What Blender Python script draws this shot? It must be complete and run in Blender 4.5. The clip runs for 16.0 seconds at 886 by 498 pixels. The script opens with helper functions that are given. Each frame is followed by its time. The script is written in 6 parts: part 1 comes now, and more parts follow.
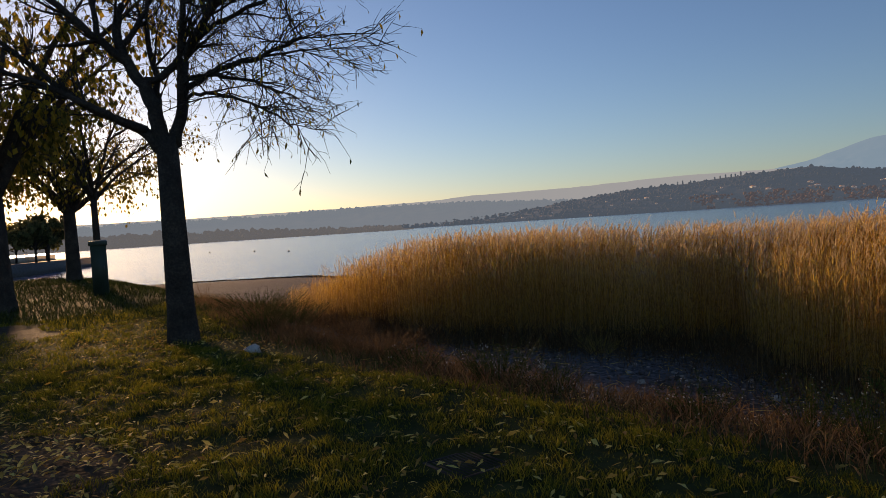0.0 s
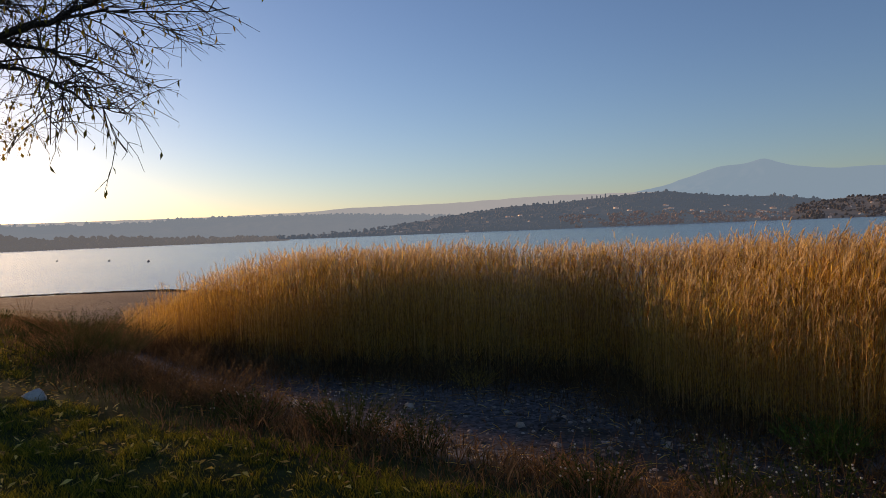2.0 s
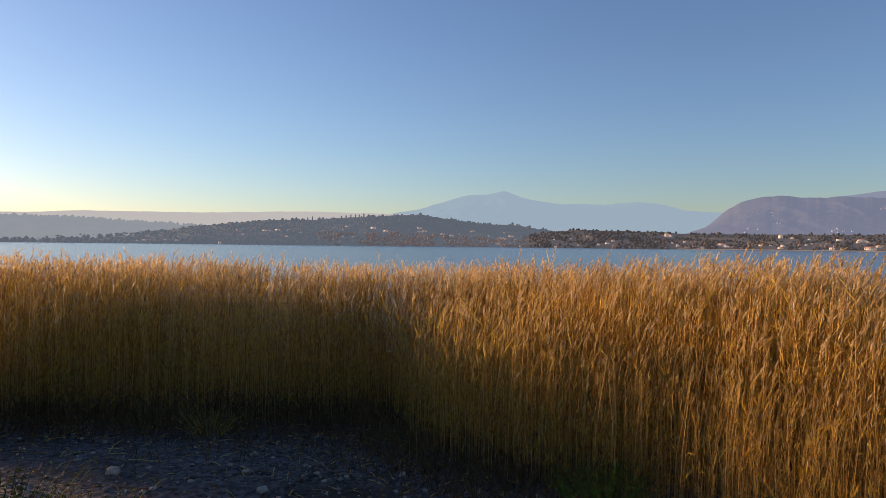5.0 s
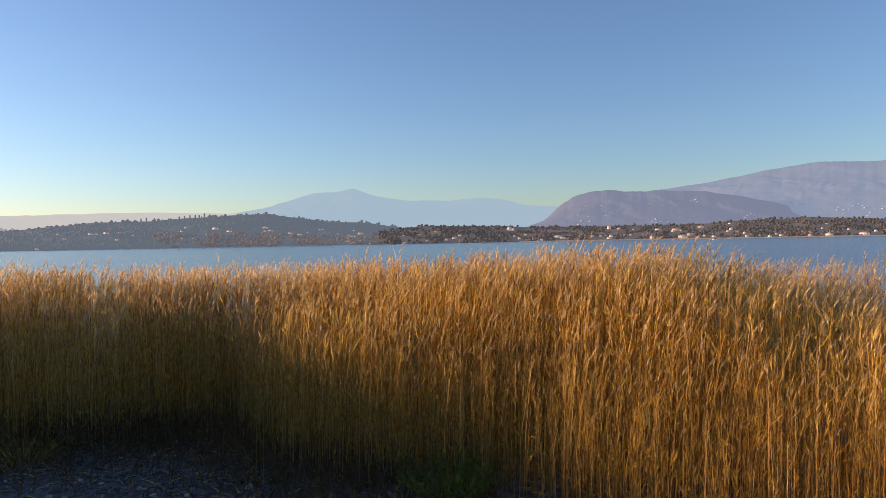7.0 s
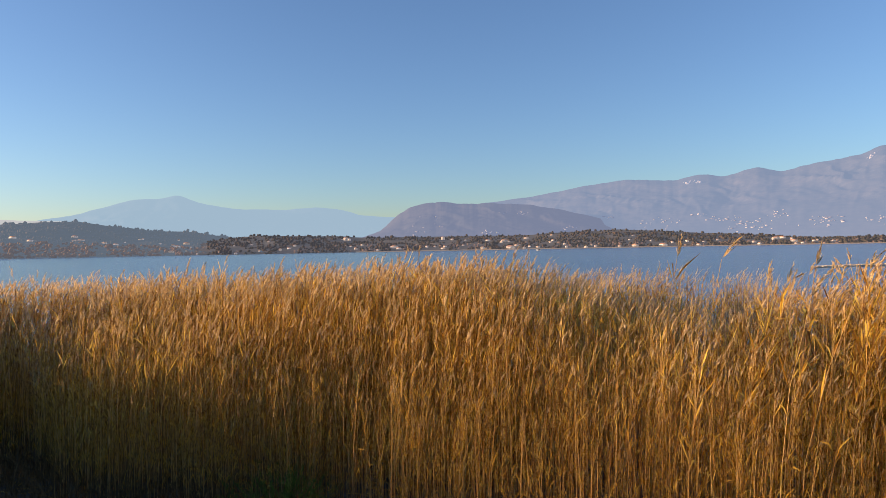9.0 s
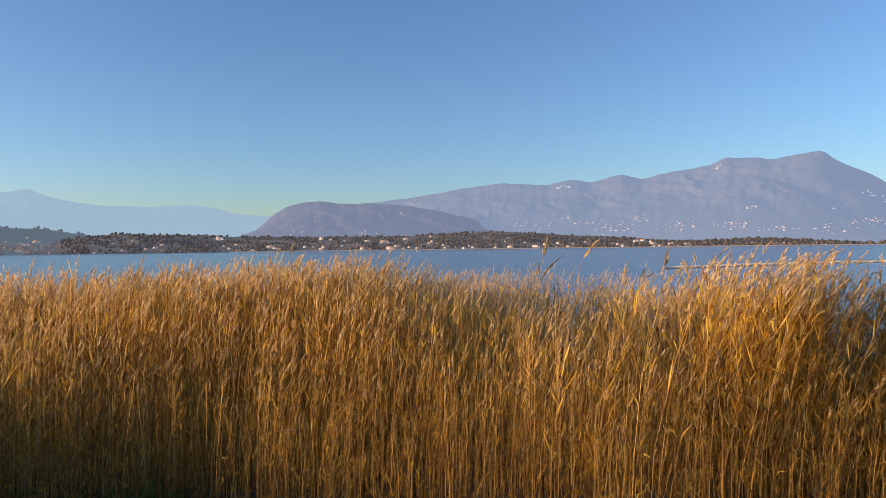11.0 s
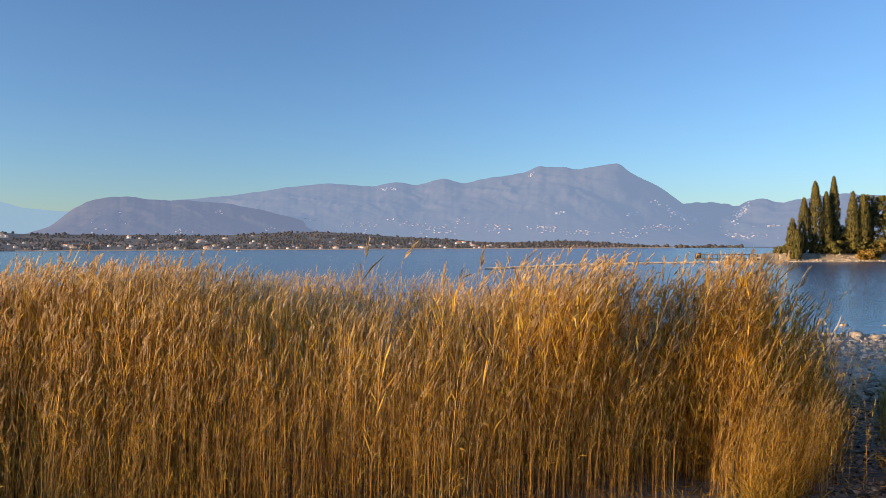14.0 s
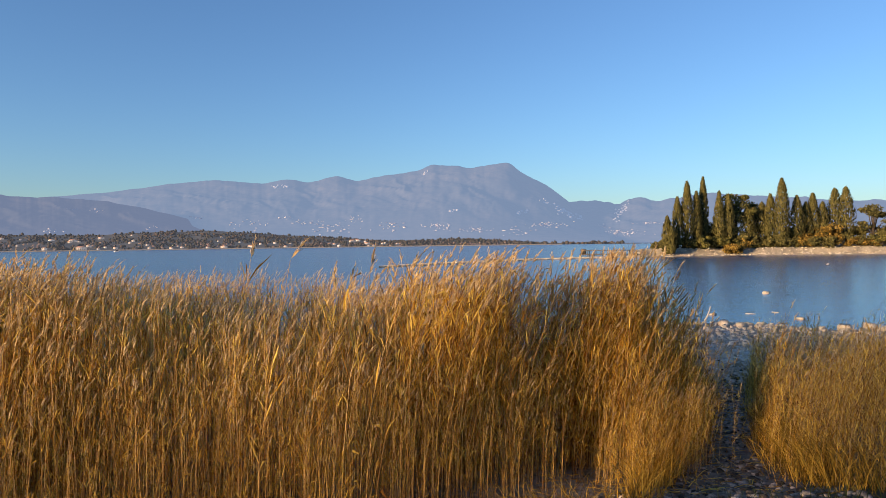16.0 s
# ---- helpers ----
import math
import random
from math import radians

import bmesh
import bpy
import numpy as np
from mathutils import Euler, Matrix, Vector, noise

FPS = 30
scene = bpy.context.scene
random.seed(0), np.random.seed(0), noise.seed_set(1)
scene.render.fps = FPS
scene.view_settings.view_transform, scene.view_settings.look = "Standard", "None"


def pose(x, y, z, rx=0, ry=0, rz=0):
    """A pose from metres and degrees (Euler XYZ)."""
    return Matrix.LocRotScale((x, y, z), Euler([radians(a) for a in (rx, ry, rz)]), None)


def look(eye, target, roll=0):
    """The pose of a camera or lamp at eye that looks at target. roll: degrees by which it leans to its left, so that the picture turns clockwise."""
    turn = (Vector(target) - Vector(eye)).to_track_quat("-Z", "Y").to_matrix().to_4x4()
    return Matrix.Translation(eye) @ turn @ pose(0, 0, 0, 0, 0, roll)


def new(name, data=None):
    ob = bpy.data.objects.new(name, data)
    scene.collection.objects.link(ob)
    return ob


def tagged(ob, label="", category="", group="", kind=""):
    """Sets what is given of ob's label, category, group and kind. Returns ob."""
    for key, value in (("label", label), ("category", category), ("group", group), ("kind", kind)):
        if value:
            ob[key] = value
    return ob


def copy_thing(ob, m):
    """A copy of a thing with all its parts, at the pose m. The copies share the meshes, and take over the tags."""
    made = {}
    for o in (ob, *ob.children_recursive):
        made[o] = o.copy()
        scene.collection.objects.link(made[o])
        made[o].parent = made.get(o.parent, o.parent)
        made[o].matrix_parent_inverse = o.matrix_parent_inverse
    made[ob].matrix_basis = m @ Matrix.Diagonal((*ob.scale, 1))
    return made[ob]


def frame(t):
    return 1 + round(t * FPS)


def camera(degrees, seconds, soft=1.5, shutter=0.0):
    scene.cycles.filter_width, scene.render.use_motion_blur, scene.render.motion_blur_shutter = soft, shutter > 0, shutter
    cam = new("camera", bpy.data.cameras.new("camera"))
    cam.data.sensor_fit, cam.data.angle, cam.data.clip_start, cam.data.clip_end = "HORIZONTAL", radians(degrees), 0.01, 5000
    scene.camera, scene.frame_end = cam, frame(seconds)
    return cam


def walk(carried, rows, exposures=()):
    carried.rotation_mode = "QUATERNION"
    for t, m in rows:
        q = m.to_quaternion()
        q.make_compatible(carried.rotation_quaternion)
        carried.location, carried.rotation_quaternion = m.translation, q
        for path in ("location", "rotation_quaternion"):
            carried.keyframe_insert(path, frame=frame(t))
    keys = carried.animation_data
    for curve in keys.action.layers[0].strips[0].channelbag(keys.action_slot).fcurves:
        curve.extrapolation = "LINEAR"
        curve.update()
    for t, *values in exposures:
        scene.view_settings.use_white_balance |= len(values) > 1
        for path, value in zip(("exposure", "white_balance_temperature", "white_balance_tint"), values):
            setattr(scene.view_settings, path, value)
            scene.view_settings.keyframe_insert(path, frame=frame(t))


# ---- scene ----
# ---------------------------------------------------------------- camera
cam = camera(67.4, 16.0, 0.75)


def stand(x, y, z, yaw, pitch, roll):
    a, b = radians(yaw), radians(pitch)
    way = Vector((math.sin(a) * math.cos(b), math.cos(a) * math.cos(b), math.sin(b)))
    eye = Vector((x, y, z))
    return look(eye, eye + way, roll)


# seconds, place, heading clockwise from +y, pitch, lean
ROWS = [
    (0.0, 0.004, 0.004, 1.555, -36.60, -2.07, -3.71),
    (0.5, -0.134, 0.345, 1.562, -33.13, -1.83, -2.26),
    (1.0, -0.277, 0.670, 1.568, -30.03, -1.83, -2.90),
    (1.5, -0.424, 0.991, 1.573, -27.09, -1.76, -2.28),
    (2.0, -0.574, 1.321, 1.578, -26.07, -1.47, -2.27),
    (2.5, -0.727, 1.620, 1.581, -24.61, -1.46, -4.00),
    (3.0, -0.852, 1.893, 1.583, -21.35, -1.58, -3.07),
    (3.5, -0.940, 2.144, 1.587, -17.93, -0.76, -2.91),
    (4.0, -0.998, 2.352, 1.592, -12.48, -0.41, -3.73),
    (4.5, -0.991, 2.514, 1.597, -8.69, -0.18, -1.13),
    (7.0, -0.930, 2.642, 1.600, 7.51, -0.61, -1.03),
    (7.5, -0.914, 2.648, 1.600, 10.56, -0.43, -0.81),
    (8.0, -0.895, 2.640, 1.602, 14.27, -0.35, -0.97),
    (8.5, -0.873, 2.622, 1.610, 18.17, -0.17, -1.16),
    (9.0, -0.862, 2.599, 1.617, 21.56, 0.03, -1.04),
    (11.5, -0.791, 2.590, 1.613, 34.34, -0.09, -0.82),
    (12.0, -0.803, 2.593, 1.613, 36.80, -0.05, -0.96),
    (12.5, -0.793, 2.583, 1.611, 39.05, -0.08, -0.79),
    (13.0, -0.769, 2.577, 1.611, 41.64, -0.21, -0.50),
    (13.5, -0.752, 2.590, 1.609, 44.25, -0.18, -0.30),
    (14.0, -0.744, 2.602, 1.609, 46.86, -0.12, -0.27),
    (14.5, -0.731, 2.593, 1.609, 49.22, -0.05, -0.58),
    (15.0, -0.693, 2.607, 1.609, 51.49, -0.09, -0.69),
    (15.5, -0.670, 2.628, 1.608, 53.78, -0.30, -0.43),
    (16.0, -0.666, 2.633, 1.608, 55.94, -0.38, -0.76),
]
walk(cam, [(r[0], stand(*r[1:])) for r in ROWS],
     exposures=[(0.0, 0.42, 8900, 30), (1.5, 0.44, 9000, 31.5), (3.5, 0.74, 9150, 32), (5.5, 1.04, 9050, 30.5), (7.0, 1.19, 8950, 29), (9.0, 1.18, 8500, 27), (12.0, 1.14, 8050, 23.5), (16.0, 1.08, 7700, 21)])

# ---------------------------------------------------------------- sky and sun
SUN_AZ, SUN_EL = -70.0, 7.2
WATER_Z = -1.05
world = bpy.data.worlds.new("sky")
scene.world = world
world.use_nodes = True
wn = world.node_tree.nodes
sky = wn.new("ShaderNodeTexSky")
sky.sky_type = "NISHITA"
sky.sun_disc = False
sky.sun_elevation = radians(SUN_EL)
sky.sun_rotation = radians(SUN_AZ)
sky.altitude = 60
sky.air_density, sky.dust_density, sky.ozone_density = 1.0, 0.45, 4.8
wn["Background"].inputs["Strength"].default_value = 0.137
world.node_tree.links.new(sky.outputs["Color"], wn["Background"].inputs["Color"])

lamp = bpy.data.lights.new("sun", "SUN")
lamp.energy, lamp.angle, lamp.color = 5.0, radians(5.0), (1.0, 0.74, 0.45)
sun = new("sun", lamp)
sa, se = radians(SUN_AZ), radians(SUN_EL)
SUN_WAY = Vector((math.sin(sa) * math.cos(se), math.cos(sa) * math.cos(se), math.sin(se)))
sun.matrix_world = look(SUN_WAY * 50, (0, 0, 0))


# ---------------------------------------------------------------- materials
def material(name, stops, rough=0.85, coarse=1.0, fine=30.0, bump=0.3, dist=0.01, thin=0.0, island=0.0, spec=0.3, mix=0.45, detail=6.0, metal=0.0, obrand=0.0, haze_glow=None):
    """Two scales of noise drive a colour ramp; thin: share of light that passes through; island: spread from piece to
    piece. An emission, where given, paints air haze over far things.
    """
    m = bpy.data.materials.new(name)
    m.use_nodes = True
    nt = m.node_tree
    n, ln = nt.nodes, nt.links
    bs = n["Principled BSDF"]
    bs.inputs["Roughness"].default_value = rough
    bs.inputs["Specular IOR Level"].default_value = spec
    bs.inputs["Metallic"].default_value = metal
    tc = n.new("ShaderNodeTexCoord")
    a, b = n.new("ShaderNodeTexNoise"), n.new("ShaderNodeTexNoise")
    a.inputs["Scale"].default_value, b.inputs["Scale"].default_value = coarse, fine
    a.inputs["Detail"].default_value, b.inputs["Detail"].default_value = detail, 4
    for x in (a, b):
        ln.new(tc.outputs["Object"], x.inputs["Vector"])
    mx = n.new("ShaderNodeMath")
    mx.operation = "MULTIPLY_ADD"
    ln.new(b.outputs["Fac"], mx.inputs[0])
    mx.inputs[1].default_value = mix
    sc = n.new("ShaderNodeMath")
    sc.operation = "MULTIPLY"
    ln.new(a.outputs["Fac"], sc.inputs[0])
    sc.inputs[1].default_value = 1 - mix
    ln.new(sc.outputs[0], mx.inputs[2])
    fac = mx.outputs[0]
    if island or obrand:
        gi = n.new("ShaderNodeNewGeometry") if island else n.new("ShaderNodeObjectInfo")
        md = n.new("ShaderNodeMath")
        md.operation = "MULTIPLY_ADD"
        ln.new(gi.outputs["Random Per Island" if island else "Random"], md.inputs[0])
        md.inputs[1].default_value = island or obrand
        of = n.new("ShaderNodeMath")
        of.operation = "SUBTRACT"
        ln.new(fac, of.inputs[0])
        of.inputs[1].default_value = (island or obrand) * 0.5
        ln.new(of.outputs[0], md.inputs[2])
        fac = md.outputs[0]
    rp = n.new("ShaderNodeValToRGB")
    el = rp.color_ramp.elements
    while len(el) < len(stops):
        el.new(0.5)
    for e, (p, c) in zip(el, stops):
        e.position, e.color = p, (*c, 1)
    ln.new(fac, rp.inputs["Fac"])
    ln.new(rp.outputs["Color"], bs.inputs["Base Color"])
    # even emission that paints haze; none of these things is a lamp
    if haze_glow:
        bs.inputs["Emission Color"].default_value = (*haze_glow[:3], 1)
        bs.inputs["Emission Strength"].default_value = haze_glow[3]
    if bump:
        bp = n.new("ShaderNodeBump")
        bp.inputs["Strength"].default_value, bp.inputs["Distance"].default_value = bump, dist
        ln.new(b.outputs["Fac"], bp.inputs["Height"])
        ln.new(bp.outputs["Normal"], bs.inputs["Normal"])
    if thin:
        tr = n.new("ShaderNodeBsdfTranslucent")
        ms = n.new("ShaderNodeMixShader")
        ms.inputs["Fac"].default_value = thin
        ln.new(rp.outputs["Color"], tr.inputs["Color"])
        ln.new(bs.outputs[0], ms.inputs[1])
        ln.new(tr.outputs[0], ms.inputs[2])
        ln.new(ms.outputs[0], n["Material Output"].inputs["Surface"])
    return m


M_REED = material("reed_straw", [(0.15, (0.25, 0.138, 0.055)), (0.5, (0.56, 0.36, 0.135)), (0.85, (0.87, 0.65, 0.32))], 0.7, 0.35, 6.0, 0, thin=0.45, island=0.9, spec=0.2)
M_LEAF = material("reed_leaf", [(0.15, (0.21, 0.092, 0.015)), (0.5, (0.65, 0.362, 0.046)), (0.85, (0.92, 0.68, 0.16))], 0.7, 0.35, 6.0, 0, thin=0.5, island=0.9, spec=0.25)
M_PLUME = material("reed_plume", [(0.2, (0.28, 0.18, 0.085)), (0.5, (0.53, 0.39, 0.205)), (0.8, (0.75, 0.60, 0.38))], 0.95, 0.5, 9.0, 0, thin=0.45, island=0.5, spec=0.03)
M_GRASS = material("lawn_grass", [(0.2, (0.042, 0.054, 0.008)), (0.5, (0.15, 0.15, 0.017)), (0.8, (0.35, 0.28, 0.034))], 0.7, 0.6, 12, 0, thin=0.55, island=0.5, spec=0.1)
M_WEED = material("dry_weed", [(0.2, (0.06, 0.038, 0.02)), (0.5, (0.14, 0.085, 0.042)), (0.8, (0.25, 0.16, 0.08))], 0.85, 0.8, 12, 0, thin=0.3, island=0.5, spec=0.05)
M_GREEN = material("herb_green", [(0.2, (0.018, 0.028, 0.008)), (0.5, (0.042, 0.06, 0.015)), (0.8, (0.095, 0.105, 0.026))], 0.7, 1.0, 14, 0, thin=0.12, island=0.5, spec=0.04)
M_BUSH = material("fresh_leaf", [(0.2, (0.04, 0.08, 0.012)), (0.5, (0.10, 0.19, 0.03)), (0.8, (0.19, 0.28, 0.06))], 0.6, 1.0, 14, 0, thin=0.35, island=0.5, spec=0.25)
M_SEDGE = material("golden_sedge", [(0.2, (0.08, 0.05, 0.010)), (0.5, (0.32, 0.19, 0.028)), (0.8, (0.58, 0.38, 0.07))], 0.7, 0.8, 12, 0, thin=0.35, island=0.7, spec=0.2)
M_FLOWER = material("white_flower", [(0.2, (0.32, 0.32, 0.27)), (0.8, (0.6, 0.6, 0.54))], 0.8, 3, 30, 0, thin=0.2, island=0.3)
M_FALLEN = material("fallen_leaf", [(0.2, (0.22, 0.12, 0.03)), (0.5, (0.48, 0.32, 0.07)), (0.8, (0.70, 0.55, 0.15))], 0.7, 0.6, 20, 0, thin=0.35, island=0.7, spec=0.15)
M_BARK = material("grey_bark", [(0.25, (0.02, 0.016, 0.013)), (0.5, (0.052, 0.044, 0.036)), (0.75, (0.11, 0.095, 0.078))], 0.95, 3.0, 26, 0.9, 0.03, spec=0.1)
M_TREELEAF = material("autumn_leaf", [(0.2, (0.06, 0.065, 0.014)), (0.5, (0.20, 0.16, 0.025)), (0.8, (0.42, 0.27, 0.03))], 0.7, 0.5, 8, 0, thin=0.3, island=0.6, spec=0.1)
M_STONE = material("pale_limestone", [(0.25, (0.27, 0.235, 0.18)), (0.5, (0.46, 0.41, 0.33)), (0.75, (0.64, 0.58, 0.47))], 0.9, 2.5, 30, 0.6, 0.02, island=0.35, spec=0.2)
M_PEBBLE = material("grey_pebble", [(0.2, (0.055, 0.045, 0.035)), (0.5, (0.135, 0.112, 0.088)), (0.85, (0.42, 0.37, 0.31))], 0.9, 6, 60, 0.3, 0.005, island=0.7, spec=0.04)
M_DARKSTONE = material("dark_stone", [(0.25, (0.05, 0.048, 0.045)), (0.5, (0.12, 0.115, 0.11)), (0.75, (0.22, 0.21, 0.2))], 0.9, 4, 40, 0.6, 0.02)
M_DRIFT = material("driftwood_grey", [(0.25, (0.22, 0.20, 0.18)), (0.5, (0.42, 0.39, 0.36)), (0.75, (0.58, 0.55, 0.5))], 0.9, 6, 60, 0.6, 0.01)
M_RUST = material("rusted_iron", [(0.25, (0.016, 0.012, 0.010)), (0.5, (0.036, 0.024, 0.018)), (0.75, (0.07, 0.045, 0.034))], 0.9, 8, 60, 0.5, 0.003)
M_CYPRESS = material("cypress_green", [(0.2, (0.042, 0.044, 0.018)), (0.5, (0.10, 0.098, 0.036)), (0.8, (0.175, 0.155, 0.06))], 0.85, 0.25, 2, 0, thin=0.3, island=0.5, spec=0.1)
M_PINE = material("pine_green", [(0.2, (0.045, 0.048, 0.016)), (0.5, (0.105, 0.105, 0.034)), (0.8, (0.19, 0.17, 0.055))], 0.85, 0.25, 2, 0, thin=0.3, island=0.5, spec=0.1)
M_SHRUB = material("autumn_shrub", [(0.2, (0.06, 0.042, 0.012)), (0.5, (0.17, 0.115, 0.03)), (0.8, (0.32, 0.22, 0.06))], 0.85, 0.25, 2, 0, thin=0.2, island=0.6, spec=0.1)
M_PIERWOOD = material("dark_pier_wood", [(0.25, (0.03, 0.026, 0.022)), (0.75, (0.09, 0.08, 0.07))], 0.9, 3, 30, 0.5, 0.01)
M_SHORE = material("tan_shore_stone", [(0.25, (0.24, 0.215, 0.165)), (0.5, (0.42, 0.38, 0.30)), (0.75, (0.62, 0.57, 0.48))], 0.95, 0.8, 12, 0.5, 0.02, island=0.3)
M_SAND = material("pale_gravel", [(0.25, (0.25, 0.215, 0.16)), (0.5, (0.40, 0.35, 0.27)), (0.75, (0.55, 0.50, 0.41))], 0.95, 0.5, 20, 0.5, 0.02)
M_BUOY = material("dark_buoy", [(0.3, (0.03, 0.02, 0.02)), (0.7, (0.08, 0.05, 0.05))], 0.5, 5, 30, 0)
# emission paints haze on far walls and roofs, lifting their unlit sides
M_PLASTER = material("pale_plaster", [(0.3, (0.26, 0.25, 0.24)), (0.7, (0.56, 0.55, 0.53))], 0.9, 0.3, 5, 0, obrand=0.5, haze_glow=(0.30, 0.31, 0.33, 0.3))
M_ROOF = material("clay_tile_roof", [(0.3, (0.20, 0.09, 0.06)), (0.7, (0.32, 0.16, 0.10))], 0.9, 0.3, 5, 0, obrand=0.3, haze_glow=(0.14, 0.13, 0.14, 0.4))
M_GLASS = material("dark_window", [(0.3, (0.03, 0.035, 0.04)), (0.7, (0.07, 0.075, 0.08))], 0.2, 1, 5, 0, spec=0.5)
# far woods and slope: bluish emission paints haze, strongest on the knoll
M_WOODS = material("far_woods_painted_haze", [(0.2, (0.012, 0.017, 0.018)), (0.5, (0.030, 0.029, 0.024)), (0.8, (0.075, 0.052, 0.036))], 0.95, 0.01, 0.05, 0, island=0.5, spec=0.05, haze_glow=(0.08, 0.135, 0.2, 0.48))
M_COASTWOODS = material("coast_woods", [(0.2, (0.020, 0.026, 0.022)), (0.5, (0.042, 0.040, 0.032)), (0.8, (0.075, 0.055, 0.042))], 0.95, 0.01, 0.05, 0, island=0.5, spec=0.05, haze_glow=(0.10, 0.125, 0.17, 0.15))
M_COAST = material("far_slope_painted_haze", [(0.3, (0.05, 0.055, 0.045)), (0.5, (0.085, 0.08, 0.06)), (0.7, (0.12, 0.11, 0.08))], 0.95, 0.008, 0.05, 0, spec=0.05, haze_glow=(0.10, 0.125, 0.17, 0.28))
# hill and spit: pale blue-grey emission stands in for haze
M_HAZEPAINTHILL = material("hazy_hill", [(0.3, (0.035, 0.042, 0.046)), (0.7, (0.05, 0.055, 0.06))], 1.0, 0.006, 0.05, 0, spec=0, haze_glow=(0.22, 0.33, 0.43, 0.47))
M_SPIT = material("far_spit_painted_haze", [(0.2, (0.05, 0.055, 0.055)), (0.8, (0.085, 0.08, 0.07))], 1.0, 0.01, 0.08, 0, island=0.5, spec=0, haze_glow=(0.22, 0.27, 0.31, 0.32))
# emission lifts both ranges close to the sky's tone, painting thick haze
M_DISTANT = material("distant_range", [(0.3, (0.018, 0.022, 0.028)), (0.7, (0.022, 0.026, 0.032))], 1.0, 0.002, 0.02, 0, spec=0, haze_glow=(0.135, 0.255, 0.365, 0.86))
M_FAINT = material("faint_range", [(0.3, (0.025, 0.03, 0.036)), (0.7, (0.032, 0.038, 0.044))], 1.0, 0.002, 0.02, 0, spec=0, haze_glow=(0.285, 0.365, 0.42, 0.70))
# mountain haze painted in: dark bluish bases under an even blue emission
M_MOUNT = material("mountain_slope_painted_haze", [(0.3, (0.022, 0.029, 0.036)), (0.5, (0.034, 0.038, 0.043)), (0.72, (0.052, 0.050, 0.050))], 1.0, 0.004, 0.03, 0, spec=0, haze_glow=(0.112, 0.17, 0.285, 0.6))
M_MOUNTFAR = material("far_mountain_painted_haze", [(0.3, (0.024, 0.030, 0.040)), (0.5, (0.038, 0.040, 0.046)), (0.7, (0.058, 0.055, 0.056))], 1.0, 0.004, 0.03, 0, spec=0, haze_glow=(0.122, 0.205, 0.34, 0.64))
# villages and crags carry the mountains' painted haze as emission
M_VILLAGE = material("far_village_painted_haze", [(0.3, (0.11, 0.11, 0.12)), (0.7, (0.30, 0.29, 0.29))], 1.0, 0.05, 1, 0, island=0.6, spec=0, haze_glow=(0.105, 0.165, 0.295, 0.5))
M_CRAG = material("pale_crag_painted_haze", [(0.3, (0.11, 0.11, 0.115)), (0.7, (0.20, 0.195, 0.19))], 1.0, 0.02, 0.2, 0, island=0.5, spec=0, haze_glow=(0.12, 0.205, 0.355, 0.62))
# russet trees get the same painted haze as the far slope
M_RUSSET = material("russet_woods", [(0.2, (0.07, 0.04, 0.026)), (0.5, (0.13, 0.075, 0.045)), (0.8, (0.2, 0.125, 0.075))], 0.95, 0.01, 0.05, 0, island=0.7, spec=0.05, haze_glow=(0.10, 0.125, 0.17, 0.36))


def water_material():
    m = bpy.data.materials.new("lake_water")
    m.use_nodes = True
    nt = m.node_tree
    n, ln = nt.nodes, nt.links
    bs = n["Principled BSDF"]
    bs.inputs["Base Color"].default_value = (0.014, 0.09, 0.21, 1)
    bs.inputs["Roughness"].default_value = 0.18
    bs.inputs["IOR"].default_value = 1.33
    tc = n.new("ShaderNodeTexCoord")
    mp = n.new("ShaderNodeMapping")
    mp.inputs["Scale"].default_value = (0.6, 1.4, 1)
    mp.inputs["Rotation"].default_value = (0, 0, radians(35))
    ln.new(tc.outputs["Object"], mp.inputs["Vector"])
    a, b = n.new("ShaderNodeTexNoise"), n.new("ShaderNodeTexNoise")
    a.inputs["Scale"].default_value, a.inputs["Detail"].default_value = 2.2, 5
    b.inputs["Scale"].default_value, b.inputs["Detail"].default_value = 0.02, 3
    ln.new(mp.outputs[0], a.inputs["Vector"])
    ln.new(mp.outputs[0], b.inputs["Vector"])
    mr = n.new("ShaderNodeMapRange")
    mr.inputs["From Min"].default_value, mr.inputs["From Max"].default_value = 0.35, 0.65
    mr.inputs["To Min"].default_value, mr.inputs["To Max"].default_value = 0.35, 1.0
    ln.new(b.outputs["Fac"], mr.inputs["Value"])
    bp = n.new("ShaderNodeBump")
    bp.inputs["Distance"].default_value = 0.06
    ln.new(mr.outputs[0], bp.inputs["Strength"])
    ln.new(a.outputs["Fac"], bp.inputs["Height"])
    ln.new(bp.outputs["Normal"], bs.inputs["Normal"])
    return m


